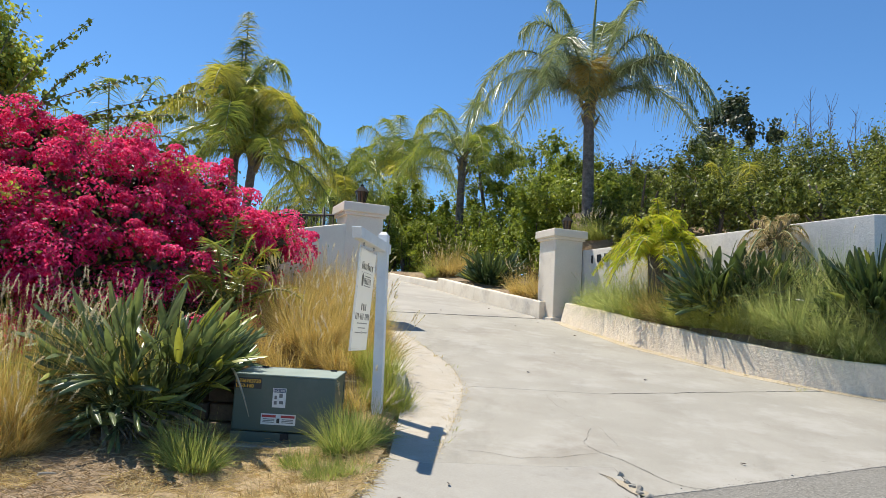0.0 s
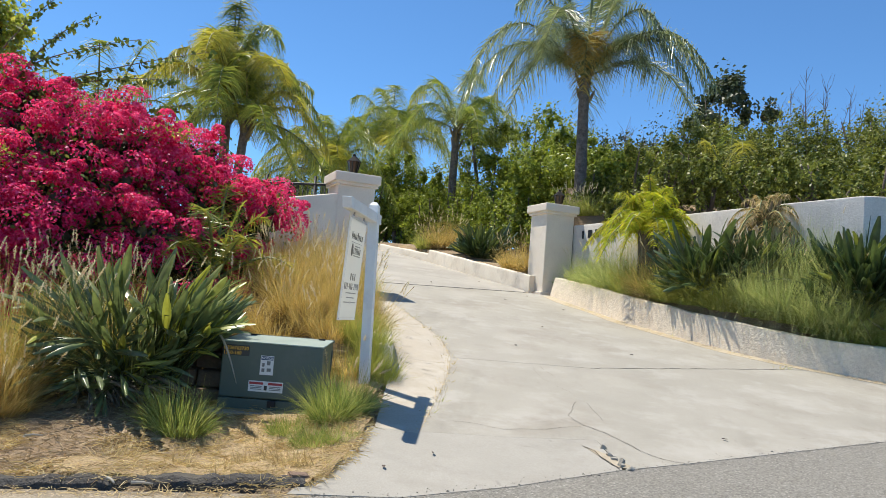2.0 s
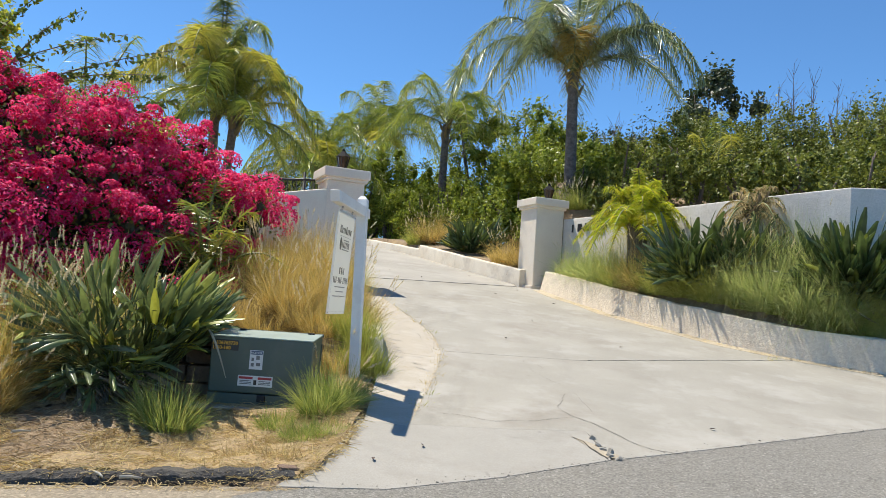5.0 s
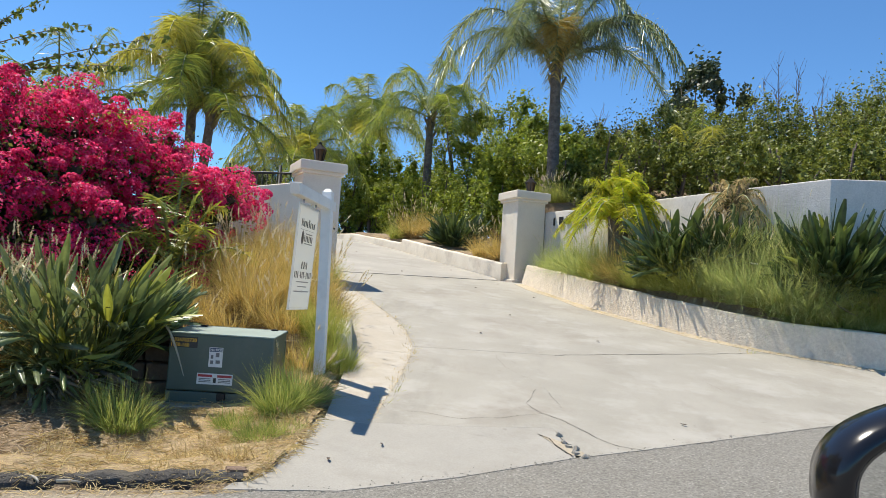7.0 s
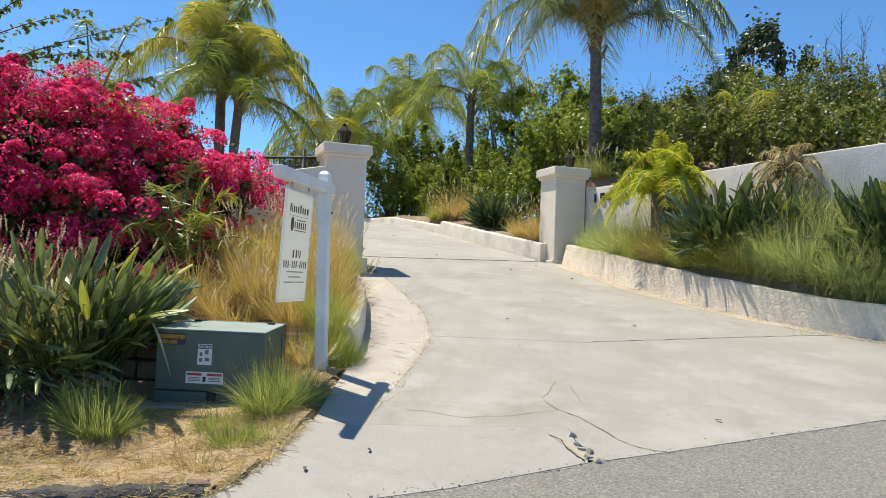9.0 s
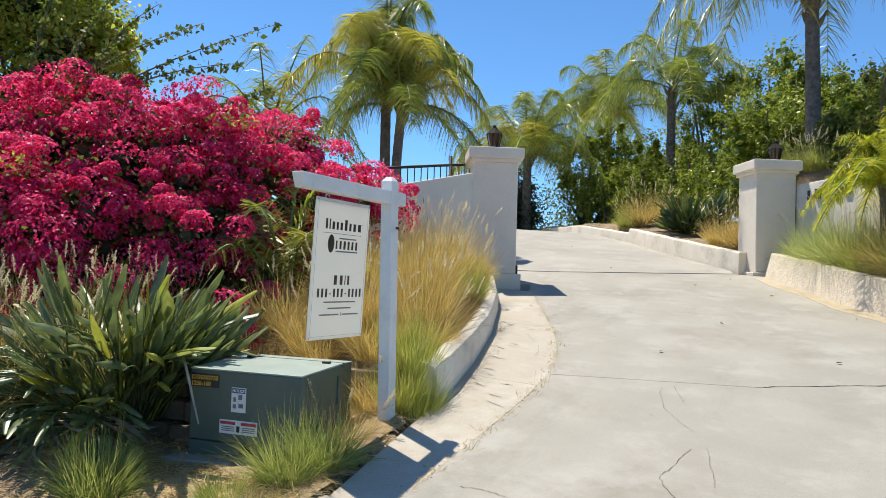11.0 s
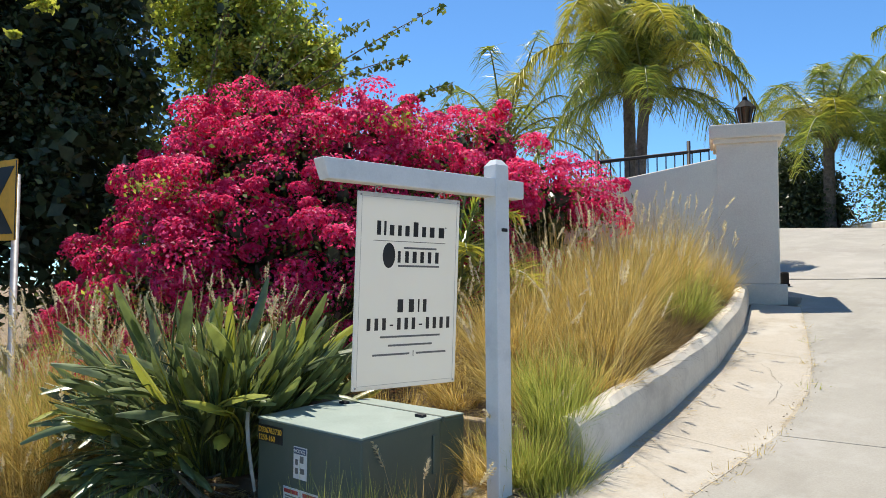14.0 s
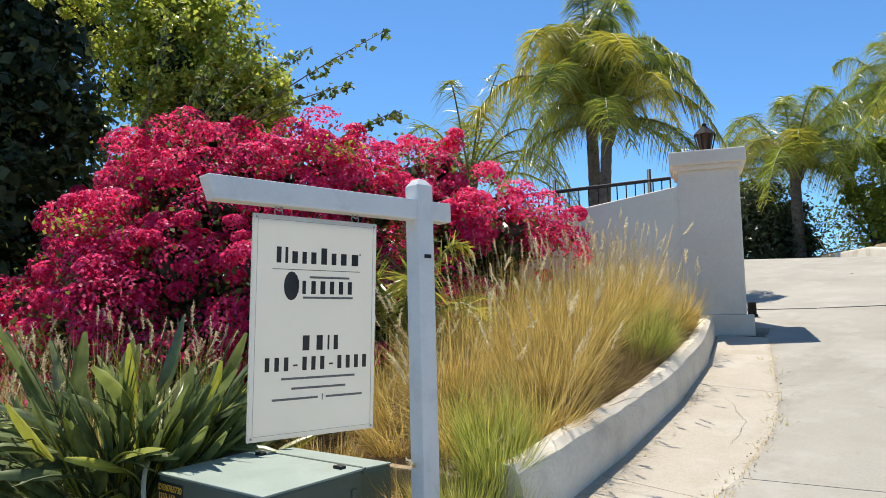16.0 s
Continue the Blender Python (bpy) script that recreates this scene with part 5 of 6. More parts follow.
palm((5.4, 9.0, on_land(5.4, 9.0)), 0.4, 0.07, 0.06, 2.0, 7, "young feather palm with yellowish fronds against the hedge", M["palm_green"], (0, 0), 0.45, 18, False, "", leaflets=50, steep=84, droop=0.8)
palm((3.6, 7.25, 1.65), 1.02, 0.16, 0.19, 1.15, 80, "bushy pygmy date palm with bright green fronds against the wall", M["pygmy"], (0, 0), 0.12, 19, True, "", 0.85, hang=0.6, low=8, steep=84, leaflets=74)
palm((5.25, 5.75, 1.95), 0.86, 0.09, 0.10, 0.72, 30, "dry pygmy palm with straw-coloured hanging fronds by the wall", M["straw"], (0, 0), 0.0, 20, True, "", 1.1, low=-20, leaflets=34)
palm((-2.35, 1.72, on_land(-2.35, 1.72)), 0.2, 0.06, 0.06, 1.35, 9, "small feather palm growing in front of the bougainvillea", M["palm_green"], (0, 0), 0.4, 26, False, "", 0.6, hang=0.3, leaflets=48, steep=84, low=35, comb=0.2)

# strelitzia
strelitzia((-1.95, -0.68, 0.08), 540, 0.98, "large strelitzia clump with dark paddle leaves beside the cabinet", 0.36, 84, 110, 21, clear=18)
strelitzia((4.5, 6.1, on_land(4.5, 6.1)), 460, 1.12, "strelitzia clump with glossy dark leaves in the raised bed", 0.46, 90, 10, 22, kind=SHORT)
strelitzia((6.6, 5.02, on_land(6.6, 5.02)), 430, 1.36, "strelitzia clump with upright leaves against the tall wall", 0.5, 66, 12, 23, kind=SHORT)
strelitzia((8.2, 5.0, on_land(8.2, 5.0)), 180, 1.55, "strelitzia clump with upright leaves against the tall wall", 0.4, 52, 5, 24, kind=SHORT)

s_ = np.linspace(0, 1, 12)[:, None]
bent = (1 - s_) ** 2 * np.array([-1.25, -0.72, 0.52]) + 2 * s_ * (1 - s_) * np.array([-1.08, -0.93, 0.66]) + s_**2 * np.array([-0.91, -0.90, 0.14])
wide = (0.003 + 0.008 * np.sin(np.pi * np.clip(s_ * 1.02, 0, 1)) ** 0.8) * np.array([0.80, 0.35, 0.3])
fold = np.array([0.01, -0.02, 0.0])
v = np.stack([bent - wide, bent + fold, bent + wide], 1).reshape(-1, 3)
i, j = np.meshgrid(np.arange(11), np.arange(2), indexing="ij")
q = np.stack([i * 3 + j, i * 3 + j + 1, (i + 1) * 3 + j + 1, (i + 1) * 3 + j], -1).reshape(-1, 4)
tagged(finish("bent_leaf", np_mesh("bent_leaf", v, q), M["dry_pale"], smooth=True), "pale dry strelitzia leaf bent over the cabinet's corner", "leaf")
for k, (x, y, ln, az) in enumerate(((-0.80, -2.93, 0.11, -35), (-0.62, -2.9, 0.12, 25), (-2.3, -2.6, 0.16, 10), (-1.6, -2.5, 0.12, 60))):
    st_ = thing("stick", "short pale dry stick lying at the road edge", "stick", "sticks by the berm", m=pose(x, y, float(plane(x, y)) + 0.03, 0, 4, az))
    finish("twig", np_mesh("twig", *tube([(-ln / 2, 0, 0), (0, 0.006, 0.004), (ln / 2, 0, 0)], [0.011, 0.009, 0.006], 6)), M["dry_pale"], st_)
stone = thing("flat_stone", "small flat brown stone at the edge of the bank", "stone", m=pose(0.16, -2.42, float(plane(0.16, -2.42)) + 0.0, 3, 4, 30))
bm = box_bm(0.13, 0.09, 0.045, (0, 0, 0), 0.018)
for v in bm.verts:
    v.co += Vector(rng.normal(0, 0.004, 3))
part("rock", bm, M["block"], stone)

strelitzia((5.15, 5.8, on_land(5.15, 5.8)), 200, 1.15, "small dark strelitzia clump under the dry palm", 0.35, 70, 6, 27, kind=SHORT)

# grasses in the bed by the sign
GOLD = [(-0.62, 1.55, 0.75), (-0.95, 2.15, 0.9), (-1.25, 2.7, 1.0), (-1.4, 3.3, 1.05), (-1.7, 3.9, 1.05), (-2.0, 4.5, 0.95), (-1.5, 1.95, 0.95), (-1.85, 2.6, 1.0), (-2.25, 3.3, 0.95), (-0.95, 3.0, 0.7), (-1.45, 4.3, 0.7), (-1.1, 1.2, 0.8)]
for k, (x, y, h) in enumerate(GOLD):
    grass_clump((x, y, on_land(x, y)), 2000, h * 0.9, 0.25, "green_grass" if k in (9,) else "gold_grass", "golden fountain grass clump with feathery heads behind the kerb", 17, 0.42, 0.0048, 0.55, "fountain grass by the sign")
for x, y, h in ((0.06, 0.36, 0.44), (-0.08, 0.52, 0.5), (-0.04, 0.24, 0.46), (-0.26, 0.66, 0.5), (0.10, 0.26, 0.3)):
    grass_clump((x, y, on_land(x, y)), 900, h, 0.13, "green_grass", "fresh green grass tuft beside the sign post", 0, 0.36, 0.0045, 0.4, "green tufts by the post")
for x, y, h in ((-0.55, 0.75, 0.5), (-0.85, 0.95, 0.55), (-1.2, 0.8, 0.5), (-1.5, 1.0, 0.6), (-1.7, 0.6, 0.55), (-0.3, 1.1, 0.55), (-2.0, 1.2, 0.7), (-0.25, 0.25, 0.4), (-0.15, -0.35, 0.3)):
    grass_clump((x, y, on_land(x, y)), 700, h, 0.2, "gold_grass", "pale dry grass tuft behind the cabinet", 6, 0.6, 0.005, 0.5, "dry tufts behind the cabinet")
for x, y, h in ((-0.30, 1.15, 0.3), (-0.42, 1.5, 0.42), (-0.55, 1.95, 0.45), (-0.66, 2.35, 0.38), (-0.8, 2.8, 0.36), (-1.0, 3.35, 0.34), (-1.25, 3.9, 0.36)):
    grass_clump((x, y, on_land(x, y)), 700, h, 0.16, "dead_grass", "matted dead brown grass along the kerb", 0, 0.7, 0.005, 0.6, "dead grass along the kerb")
# dry grass at the far bank
for x, y, h in ((-2.75, -1.35, 1.0), (-3.2, -1.1, 1.05), (-3.0, -1.8, 0.9), (-3.6, -1.6, 1.0), (-2.5, -0.6, 1.1), (-3.3, -0.5, 1.15), (-3.9, -1.0, 1.1), (-4.2, -2.0, 1.0), (-3.3, -2.4, 0.6), (-2.55, -1.1, 1.0), (-2.65, -1.5, 0.85), (-2.9, -1.7, 0.8), (-3.1, -2.1, 0.5), (-2.5, -1.62, 0.45), (-2.6, -1.85, 0.4)):
    near = x > -2.3 and y < -0.9
    grass_clump((x, y, on_land(x, y)), 1000, h * (0.8 if near else 1), 0.18, "dead_grass" if near else "gold_grass", "dead brown grass clump on the bank" if near else "dry golden fountain grass clump on the bank", 4 if near else 18, 0.55, 0.005, 0.45, "dry grass on the bank")
for x, y, h in ((-2.45, -0.15, 0.95), (-2.7, 0.35, 1.0), (-3.0, 0.0, 1.05), (-2.9, -1.3, 1.05)):
    grass_clump((x, y, on_land(x, y)), 900, h, 0.2, "green_grass", "greenish fountain grass clump beside the strelitzia", 16, 0.5, 0.005, 0.5, "dry grass on the bank")
# tufts on the straw in front of the cabinet
for x, y, h in ((-1.05, -1.55, 0.42), (-1.22, -1.42, 0.4), (-0.02, -1.05, 0.46), (0.08, -0.85, 0.42), (-0.28, -1.3, 0.2), (0.02, -1.65, 0.2), (0.15, -1.55, 0.16)):
    grass_clump((x, y, on_land(x, y)), 900, h * 1.05, 0.13, "fresh_grass", "green grass tuft growing out of the straw", 0, 0.6, 0.006, 0.5, "tufts before the cabinet")
for k in range(46):
    x, y = rng.uniform(-1.3, 0.25), rng.uniform(-2.6, -1.0)
    if y > edge_y(x, ROAD_EDGE) + 0.22:
        grass_clump((x, y, on_land(x, y) + 0.01), 70, rng.uniform(0.08, 0.2), 0.09, "straw", "low tuft of dead yellow straw on the bank", 0, 0.8, 0.007, 0.5, "straw tufts on the bank", "straw_tuft")
# right bed
for k, (x, y, h, m) in enumerate(((2.6, 8.4, 0.5, "blue_grass"), (2.8, 8.0, 0.55, "blue_grass"), (3.05, 7.5, 0.65, "blue_grass"), (3.35, 7.0, 0.62, "green_grass"), (3.65, 6.6, 0.62, "gold_grass"), (3.9, 6.2, 0.58, "green_grass"), (4.25, 5.8, 0.55, "green_grass"), (4.6, 5.4, 0.58, "green_grass"), (4.9, 5.02, 0.85, "blue_grass"), (5.2, 4.75, 1.0, "blue_grass"), (5.6, 4.52, 1.0, "blue_grass"), (6.0, 4.38, 0.95, "blue_grass"), (5.6, 5.15, 1.15, "blue_grass"), (5.9, 5.0, 1.15, "blue_grass"), (6.4, 4.33, 0.85, "green_grass"), (6.85, 4.3, 0.9, "green_grass"), (7.3, 4.45, 1.0, "gold_grass"), (7.9, 4.45, 0.95, "green_grass"), (8.5, 4.45, 0.9, "green_grass"))):
    x, y = (x + 0.1, y + 0.2) if k > 7 else (x, y)
    grass_clump((x, y, on_land(x, y)), 2300 if m == "blue_grass" else 1300, h * (1.6 if k < 8 else 1.08), 0.26, m, "soft green grass clump spilling over the low wall", 4, 0.55 if k < 4 else 0.68, 0.0055, 0.7, "grass in the raised bed")
for k in range(26):
    u = k / 25 * 9
    x, y = (float(np.interp(u, range(10), [p[c] for p in LOW_R])) for c in range(2))
    x, y = x + 0.24, y + 0.30
    grass_clump((x, y, on_land(x, y)), 420, rng.uniform(0.3, 0.5), 0.2, ("blue_grass", "green_grass", "fresh_grass")[k % 3], "low green grass spilling over the top of the low wall", 0, 0.85, 0.006, 0.6, "low grass along the wall")
# inner bed
for x, y, h, m in ((2.3, 10.1, 0.6, "green_grass"), (2.65, 9.8, 0.55, "green_grass"), (-1.2, 13.9, 1.0, "gold_grass"), (-0.9, 14.3, 0.9, "gold_grass"), (-1.6, 13.9, 0.6, "green_grass"), (1.45, 9.95, 0.9, "gold_grass"), (1.0, 10.5, 0.7, "gold_grass"), (-4.4, 16.6, 0.6, "gold_grass")):
    grass_clump((x, y, on_land(x, y)), 900, h, 0.24, m, "fountain grass clump in the inner bed", 18, 0.55, 0.007, 0.5, "grass in the inner bed")
strelitzia((0.15, 12.6, on_land(0.15, 12.6)), 240, 1.0, "dark strappy clump in the inner bed", 0.35, 62, 0, 25, kind=SHORT)

# hedges, shrubs and trees
def hedge_lobes(r, h):
    """An uneven stack of lobes that fills a shrub of that radius and height."""
    out = [(0, 0, h * 0.3, r * 0.95, r * 0.9, h * 0.32)]
    for k in range(9):
        a, u = k * 2.4 + rng.uniform(-0.4, 0.4), rng.uniform(0.35, 0.92)
        s = r * rng.uniform(0.32, 0.55)
        out.append((math.cos(a) * r * 0.6 * rng.random() ** 0.5, math.sin(a) * r * 0.6 * rng.random() ** 0.5, h * u - s * 0.5, s, s, min(s * rng.uniform(0.9, 1.6), h * 0.3)))
    return out


for k, (x, y, top) in enumerate(((-3.3, 20.4, 6.4), (-1.9, 20.6, 6.9), (-0.4, 19.6, 7.7), (0.9, 18.6, 7.5), (2.2, 17.6, 7.0), (-2.7, 19.6, 5.4), (1.2, 14.9, 5.6), (2.9, 14.3, 5.7), (3.9, 13.3, 5.4), (-4.4, 19.6, 6.0))):
    b = on_land(x, y)
    h = top - b
    shrub("hedge_shrub", "dense citrus-green shrub in the hedge above the drive", "shrub", (x, y, b), hedge_lobes(1.3, h * 1.1), 11500, 0.10, "citrus", group="hedge above the drive", core=1800, core_mat="citrus")
for k, (x, y, top, r) in enumerate(((4.0, 14.6, 5.9, 1.4), (5.6, 14.6, 6.1, 1.5), (6.2, 12.9, 6.3, 1.5), (7.9, 12.6, 6.5, 1.6), (9.6, 12.6, 7.0, 1.7), (11.3, 12.4, 8.0, 1.8), (8.6, 10.6, 5.2, 1.2), (10.2, 10.2, 6.1, 1.4), (12.2, 10.4, 7.4, 1.8), (5.0, 12.0, 4.8, 0.9), (3.6, 11.0, 4.0, 0.8), (4.6, 10.5, 4.1, 0.8), (6.3, 9.6, 4.4, 0.9), (7.4, 9.0, 4.6, 0.9), (8.8, 8.4, 4.7, 1.0), (10.4, 8.4, 5.0, 1.1))):
    b = on_land(x, y)
    h = top - b
    shrub("hedge_shrub", "tall olive-green shrub in the hedge behind the wall", "shrub", (x, y, b), hedge_lobes(r, h), 11500, 0.08, "hedge", group="hedge behind the wall")
for x, y, r, h in ((3.1, 9.0, 0.35, 0.7), (2.2, 11.0, 0.5, 1.1), (2.85, 10.6, 0.45, 0.9), (3.6, 9.5, 0.7, 1.4), (4.3, 9.0, 0.75, 1.5), (4.9, 8.3, 0.7, 1.4), (5.7, 7.7, 0.75, 1.5), (6.5, 7.1, 0.75, 1.4), (7.4, 6.9, 0.8, 1.5), (8.5, 6.9, 0.8, 1.6), (9.7, 7.0, 0.8, 1.6)):
    shrub("low_shrub", "low dark green shrub filling the bed behind the wall", "shrub", (x, y, on_land(x, y)), hedge_lobes(r, h), 3600, 0.082, "hedge", 0.04, group="low shrubs behind the wall")
for x, y, r, h in ((-3.4, 18.6, 0.8, 1.9), (-2.2, 17.6, 0.9, 2.1), (-0.9, 16.8, 0.9, 2.2), (0.2, 15.6, 0.9, 2.1), (1.2, 14.2, 0.8, 1.9), (2.0, 13.2, 0.8, 1.8)):
    shrub("low_shrub", "low leafy green shrub at the foot of the hedge", "shrub", (x, y, on_land(x, y)), hedge_lobes(r, h), 3600, 0.105, "citrus", 0.04, group="low shrubs in the inner bed")
shrub("oak_tree", "dark evergreen oak standing above the hedge", "tree", (10.3, 30.5, 2.0), [(0, 0, 9.6, 1.7, 1.5, 1.5), (-1.2, 0, 8.7, 1.1, 1.0, 0.9), (1.4, 0, 9.4, 0.9, 0.9, 0.6), (0.1, 0, 10.7, 0.7, 0.7, 0.8)], 4200, 0.26, "oak", 0.16)
for x, y, top, r in ((6.5, 24, 9.0, 2.2), (9.5, 25, 9.8, 2.4), (4.0, 24, 8.6, 1.9)):
    shrub("distant_shrub", "grey-green shrub on the slope beyond the hedge", "shrub", (x, y, 2.4), [(0, 0, 3.5, r, r, 2.4), (0.3, 0, top - 4.4, r * 0.8, r * 0.8, 1.9)], 4200, 0.17, "oak", 0.1, "shrubs on the slope")
for x, y in ((4.9, 18.4), (3.3, 18.8), (6.4, 18.6)):
    shrub("distant_shrub", "grey-green shrub standing behind the hedge", "shrub", (x, y, 2.4), [(0, 0, 2.6, 1.3, 1.2, 2.2), (0.6, 0, 3.7, 0.9, 0.9, 1.1), (-0.5, 0, 3.3, 0.8, 0.8, 1.0)], 4200, 0.12, "oak", 0.08, "shrubs on the slope")
for x, y, h, w in ((10.8, 20.0, 10.2, 1.9), (12.2, 20.5, 9.9, 1.7), (13.6, 19.5, 9.9, 1.5), (4.3, 16.2, 6.9, 1.1), (5.4, 16.4, 6.6, 1.0)):
    bb = thing("bare_shrub", "leafless twiggy shrub above the hedge", "shrub", "bare shrubs on the slope", m=pose(x, y, 3.0))
    for k in range(9):
        a = k * 2.4
        tip = np.array([math.cos(a) * w * rng.uniform(0.2, 0.8), math.sin(a) * w * rng.uniform(0.2, 0.8), (h - 3.0) * rng.uniform(0.7, 0.95)])
        t = np.linspace(0, 1, 9)[:, None]
        cur = t * tip * np.array([1, 1, 1]) + np.array([0.12, 0.1, 0]) * np.sin(5 * t + k) * t
        sets = [tube(cur, 0.028 * (1 - t[:, 0]) + 0.007, 5)]
        for j in range(34):
            u = rng.uniform(0.35, 1.0)
            b0 = np.array([np.interp(u, t[:, 0], cur[:, i]) for i in range(3)])
            d = unit(rand_dirs(1, 0.1)[0] + np.array([0, 0, 0.9])) * rng.uniform(0.25, 0.7)
            c1 = np.stack([b0, b0 + d * 0.5 + rng.normal(0, 0.03, 3), b0 + d])
            sets.append(tube(c1, [0.008, 0.006, 0.003], 3, False))
        finish("branch", np_mesh("branch", *join(*sets)), M["twig"], bb)
shrub("round_tree", "green tree at the top of the slope", "tree", (16.5, 17, 3.2), [(0, 0, 4.4, 2.0, 1.8, 2.4), (-0.4, 0, 6.0, 1.2, 1.2, 1.2)], 5500, 0.16, "hedge", 0.14)
# trees behind the bougainvillea
TREE = [(0, 0, 3.2, 1.9, 2.4, 2.6), (0.2, 0.9, 5.0, 1.6, 1.7, 2.2), (-0.8, -1.6, 4.5, 2.2, 2.0, 3.0), (0.6, -1.6, 2.6, 1.3, 1.6, 2.0), (0.6, 0.6, 1.5, 1.5, 1.8, 1.7), (0.3, -2.6, 1.8, 1.5, 1.8, 1.9), (0.2, 1.8, 4.4, 1.3, 1.3, 2.2), (0.4, 1.6, 2.4, 1.3, 1.4, 1.8)]
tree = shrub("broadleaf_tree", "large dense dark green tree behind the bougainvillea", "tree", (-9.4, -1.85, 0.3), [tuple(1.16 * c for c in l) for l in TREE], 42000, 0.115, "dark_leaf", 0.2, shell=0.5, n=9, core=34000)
# outer sprays of the dark tree in lime, sunlight put into the leaf colour
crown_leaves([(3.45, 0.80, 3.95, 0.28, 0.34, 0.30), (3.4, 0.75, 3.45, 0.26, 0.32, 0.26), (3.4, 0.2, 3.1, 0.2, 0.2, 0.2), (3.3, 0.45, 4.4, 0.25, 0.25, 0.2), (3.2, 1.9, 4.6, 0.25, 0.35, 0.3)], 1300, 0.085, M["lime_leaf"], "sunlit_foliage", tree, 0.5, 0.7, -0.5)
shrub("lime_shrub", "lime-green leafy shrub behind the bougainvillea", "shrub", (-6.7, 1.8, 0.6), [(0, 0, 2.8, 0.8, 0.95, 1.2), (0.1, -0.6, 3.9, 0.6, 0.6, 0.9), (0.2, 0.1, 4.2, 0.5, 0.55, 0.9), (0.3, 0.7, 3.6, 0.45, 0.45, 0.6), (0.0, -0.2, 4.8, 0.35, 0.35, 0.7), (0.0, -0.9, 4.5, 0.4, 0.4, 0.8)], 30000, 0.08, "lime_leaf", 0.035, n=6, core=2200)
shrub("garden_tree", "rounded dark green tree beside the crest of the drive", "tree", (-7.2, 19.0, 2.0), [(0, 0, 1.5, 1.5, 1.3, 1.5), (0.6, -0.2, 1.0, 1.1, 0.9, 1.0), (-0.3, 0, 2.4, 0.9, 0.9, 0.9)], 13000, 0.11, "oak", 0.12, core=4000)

# ---- straw, leaf litter and weeds ----


def litter(name, label, region, count, length, mat, lift=0.012):
    """Loose stems lying on the ground within a region test."""
    pts = []
    while len(pts) < count:
        x, y = rng.uniform(-4.5, 0.6), rng.uniform(-3.2, 1.2)
        if region(x, y):
            pts.append((x, y))
    p = np.array(pts)
    z = land(p[:, 0], p[:, 1]) + lift * rng.uniform(0.3, 1.6, count)
    a = rng.uniform(0, 6.28, count)
    d = unit(np.stack([np.cos(a), np.sin(a), rng.uniform(-0.1, 0.75, count)], 1))
    v, q = ribbons(np.column_stack([p, z]), d, length * rng.uniform(0.4, 1.3, count), 0.0065, 0.35, unit(np.cross(d, rand_dirs(count))), 2, 0.4)
    return tagged(finish(name, np_mesh(name, v, q), M[mat]), label, "litter", kind="stuff")


front = lambda x, y: y > edge_y(x, ROAD_EDGE) + 0.1 and x < edge_x(y, LEFT_EDGE) - 0.02 and y < -0.6 - 0.3 * (x + 0.6) and y < -0.9 and (x > -1.2 + 0.25 * math.sin(7 * y) or -4.2 < x < -2.1 + 0.2 * math.sin(5 * y))
litter("straw_litter", "dry yellow straw covering the bank by the road", front, 27000, 0.12, "straw")
litter("brown_litter", "brown dead leaves and stems under the dry grass", lambda x, y: x < -0.95 and y > edge_y(x, ROAD_EDGE) + 0.1 and y < 0, 13000, 0.13, "brown_leaf")
litter("straw_bed", "dry straw between the grass clumps", lambda x, y: x < edge_x(y, LEFT_EDGE) - 0.05 and y > -0.9, 12000, 0.16, "straw")


# ---- cracks, weeds and bits on the drive ----


def crack(points, width=0.012, mat="dark_crack"):
    """A jagged dark crack lying in the concrete."""
    p = np.array(points, float)
    d = np.r_[0, np.cumsum(np.hypot(*np.diff(p, axis=0).T))]
    s = np.arange(0, d[-1], 0.022)
    c = np.stack([np.interp(s, d, p[:, k]) for k in range(2)], 1) + rng.normal(0, 0.0035, (len(s), 2)) + 0.012 * np.stack([np.sin(17 * s + p[0, 0] * 9), np.cos(13 * s + p[0, 1] * 7)], 1) * np.minimum(1, d[-1] / 1.5)
    t = unit(np.gradient(c, axis=0))
    n = np.stack([-t[:, 1], t[:, 0]], 1) * (width * rng.uniform(0.25, 1.0, (len(s), 1)) / 2)
    a, b = c - n, c + n
    v = np.stack([np.column_stack([e, plane(e[:, 0], e[:, 1]) + 0.0035]) for e in (a, b)], 1).reshape(-1, 3)
    i = np.arange(len(s) - 1)[:, None] * 2
    me = np_mesh("crack", v, np.concatenate([i, i + 2, i + 3, i + 1], 1))
    tagged(finish("crack", me, M[mat]), "dark jagged crack in the concrete drive", "crack", kind="structure")


crack([(2.26, -1.28), (2.15, -1.1), (2.10, -0.95), (2.0, -0.86)], 0.014)
crack([(2.85, -0.93), (2.655, -0.90), (2.47, -0.78), (2.375, -0.60), (2.22, -0.42), (2.063, -0.30)], 0.009)
crack([(2.063, -0.30), (1.88, -0.45), (1.63, -0.63), (1.37, -0.75), (1.14, -0.73), (0.94, -0.74)], 0.006, "hairline")
crack([(2.063, -0.30), (1.977, -0.19), (1.93, -0.05), (1.97, 0.17), (2.02, 0.48)], 0.006, "hairline")
crack([(2.26, 2.125), (3.0, 2.585), (3.9, 3.145), (4.94, 3.785)], 0.014)
crack([(1.58, 1.73), (1.70, 1.23), (1.85, 0.99), (2.0, 0.78)], 0.003, "hairline")
crack([(1.67, 1.82), (1.82, 1.42)], 0.0035, "hairline")
crack([(2.11, 0.54), (2.25, -0.07)], 0.004, "hairline")
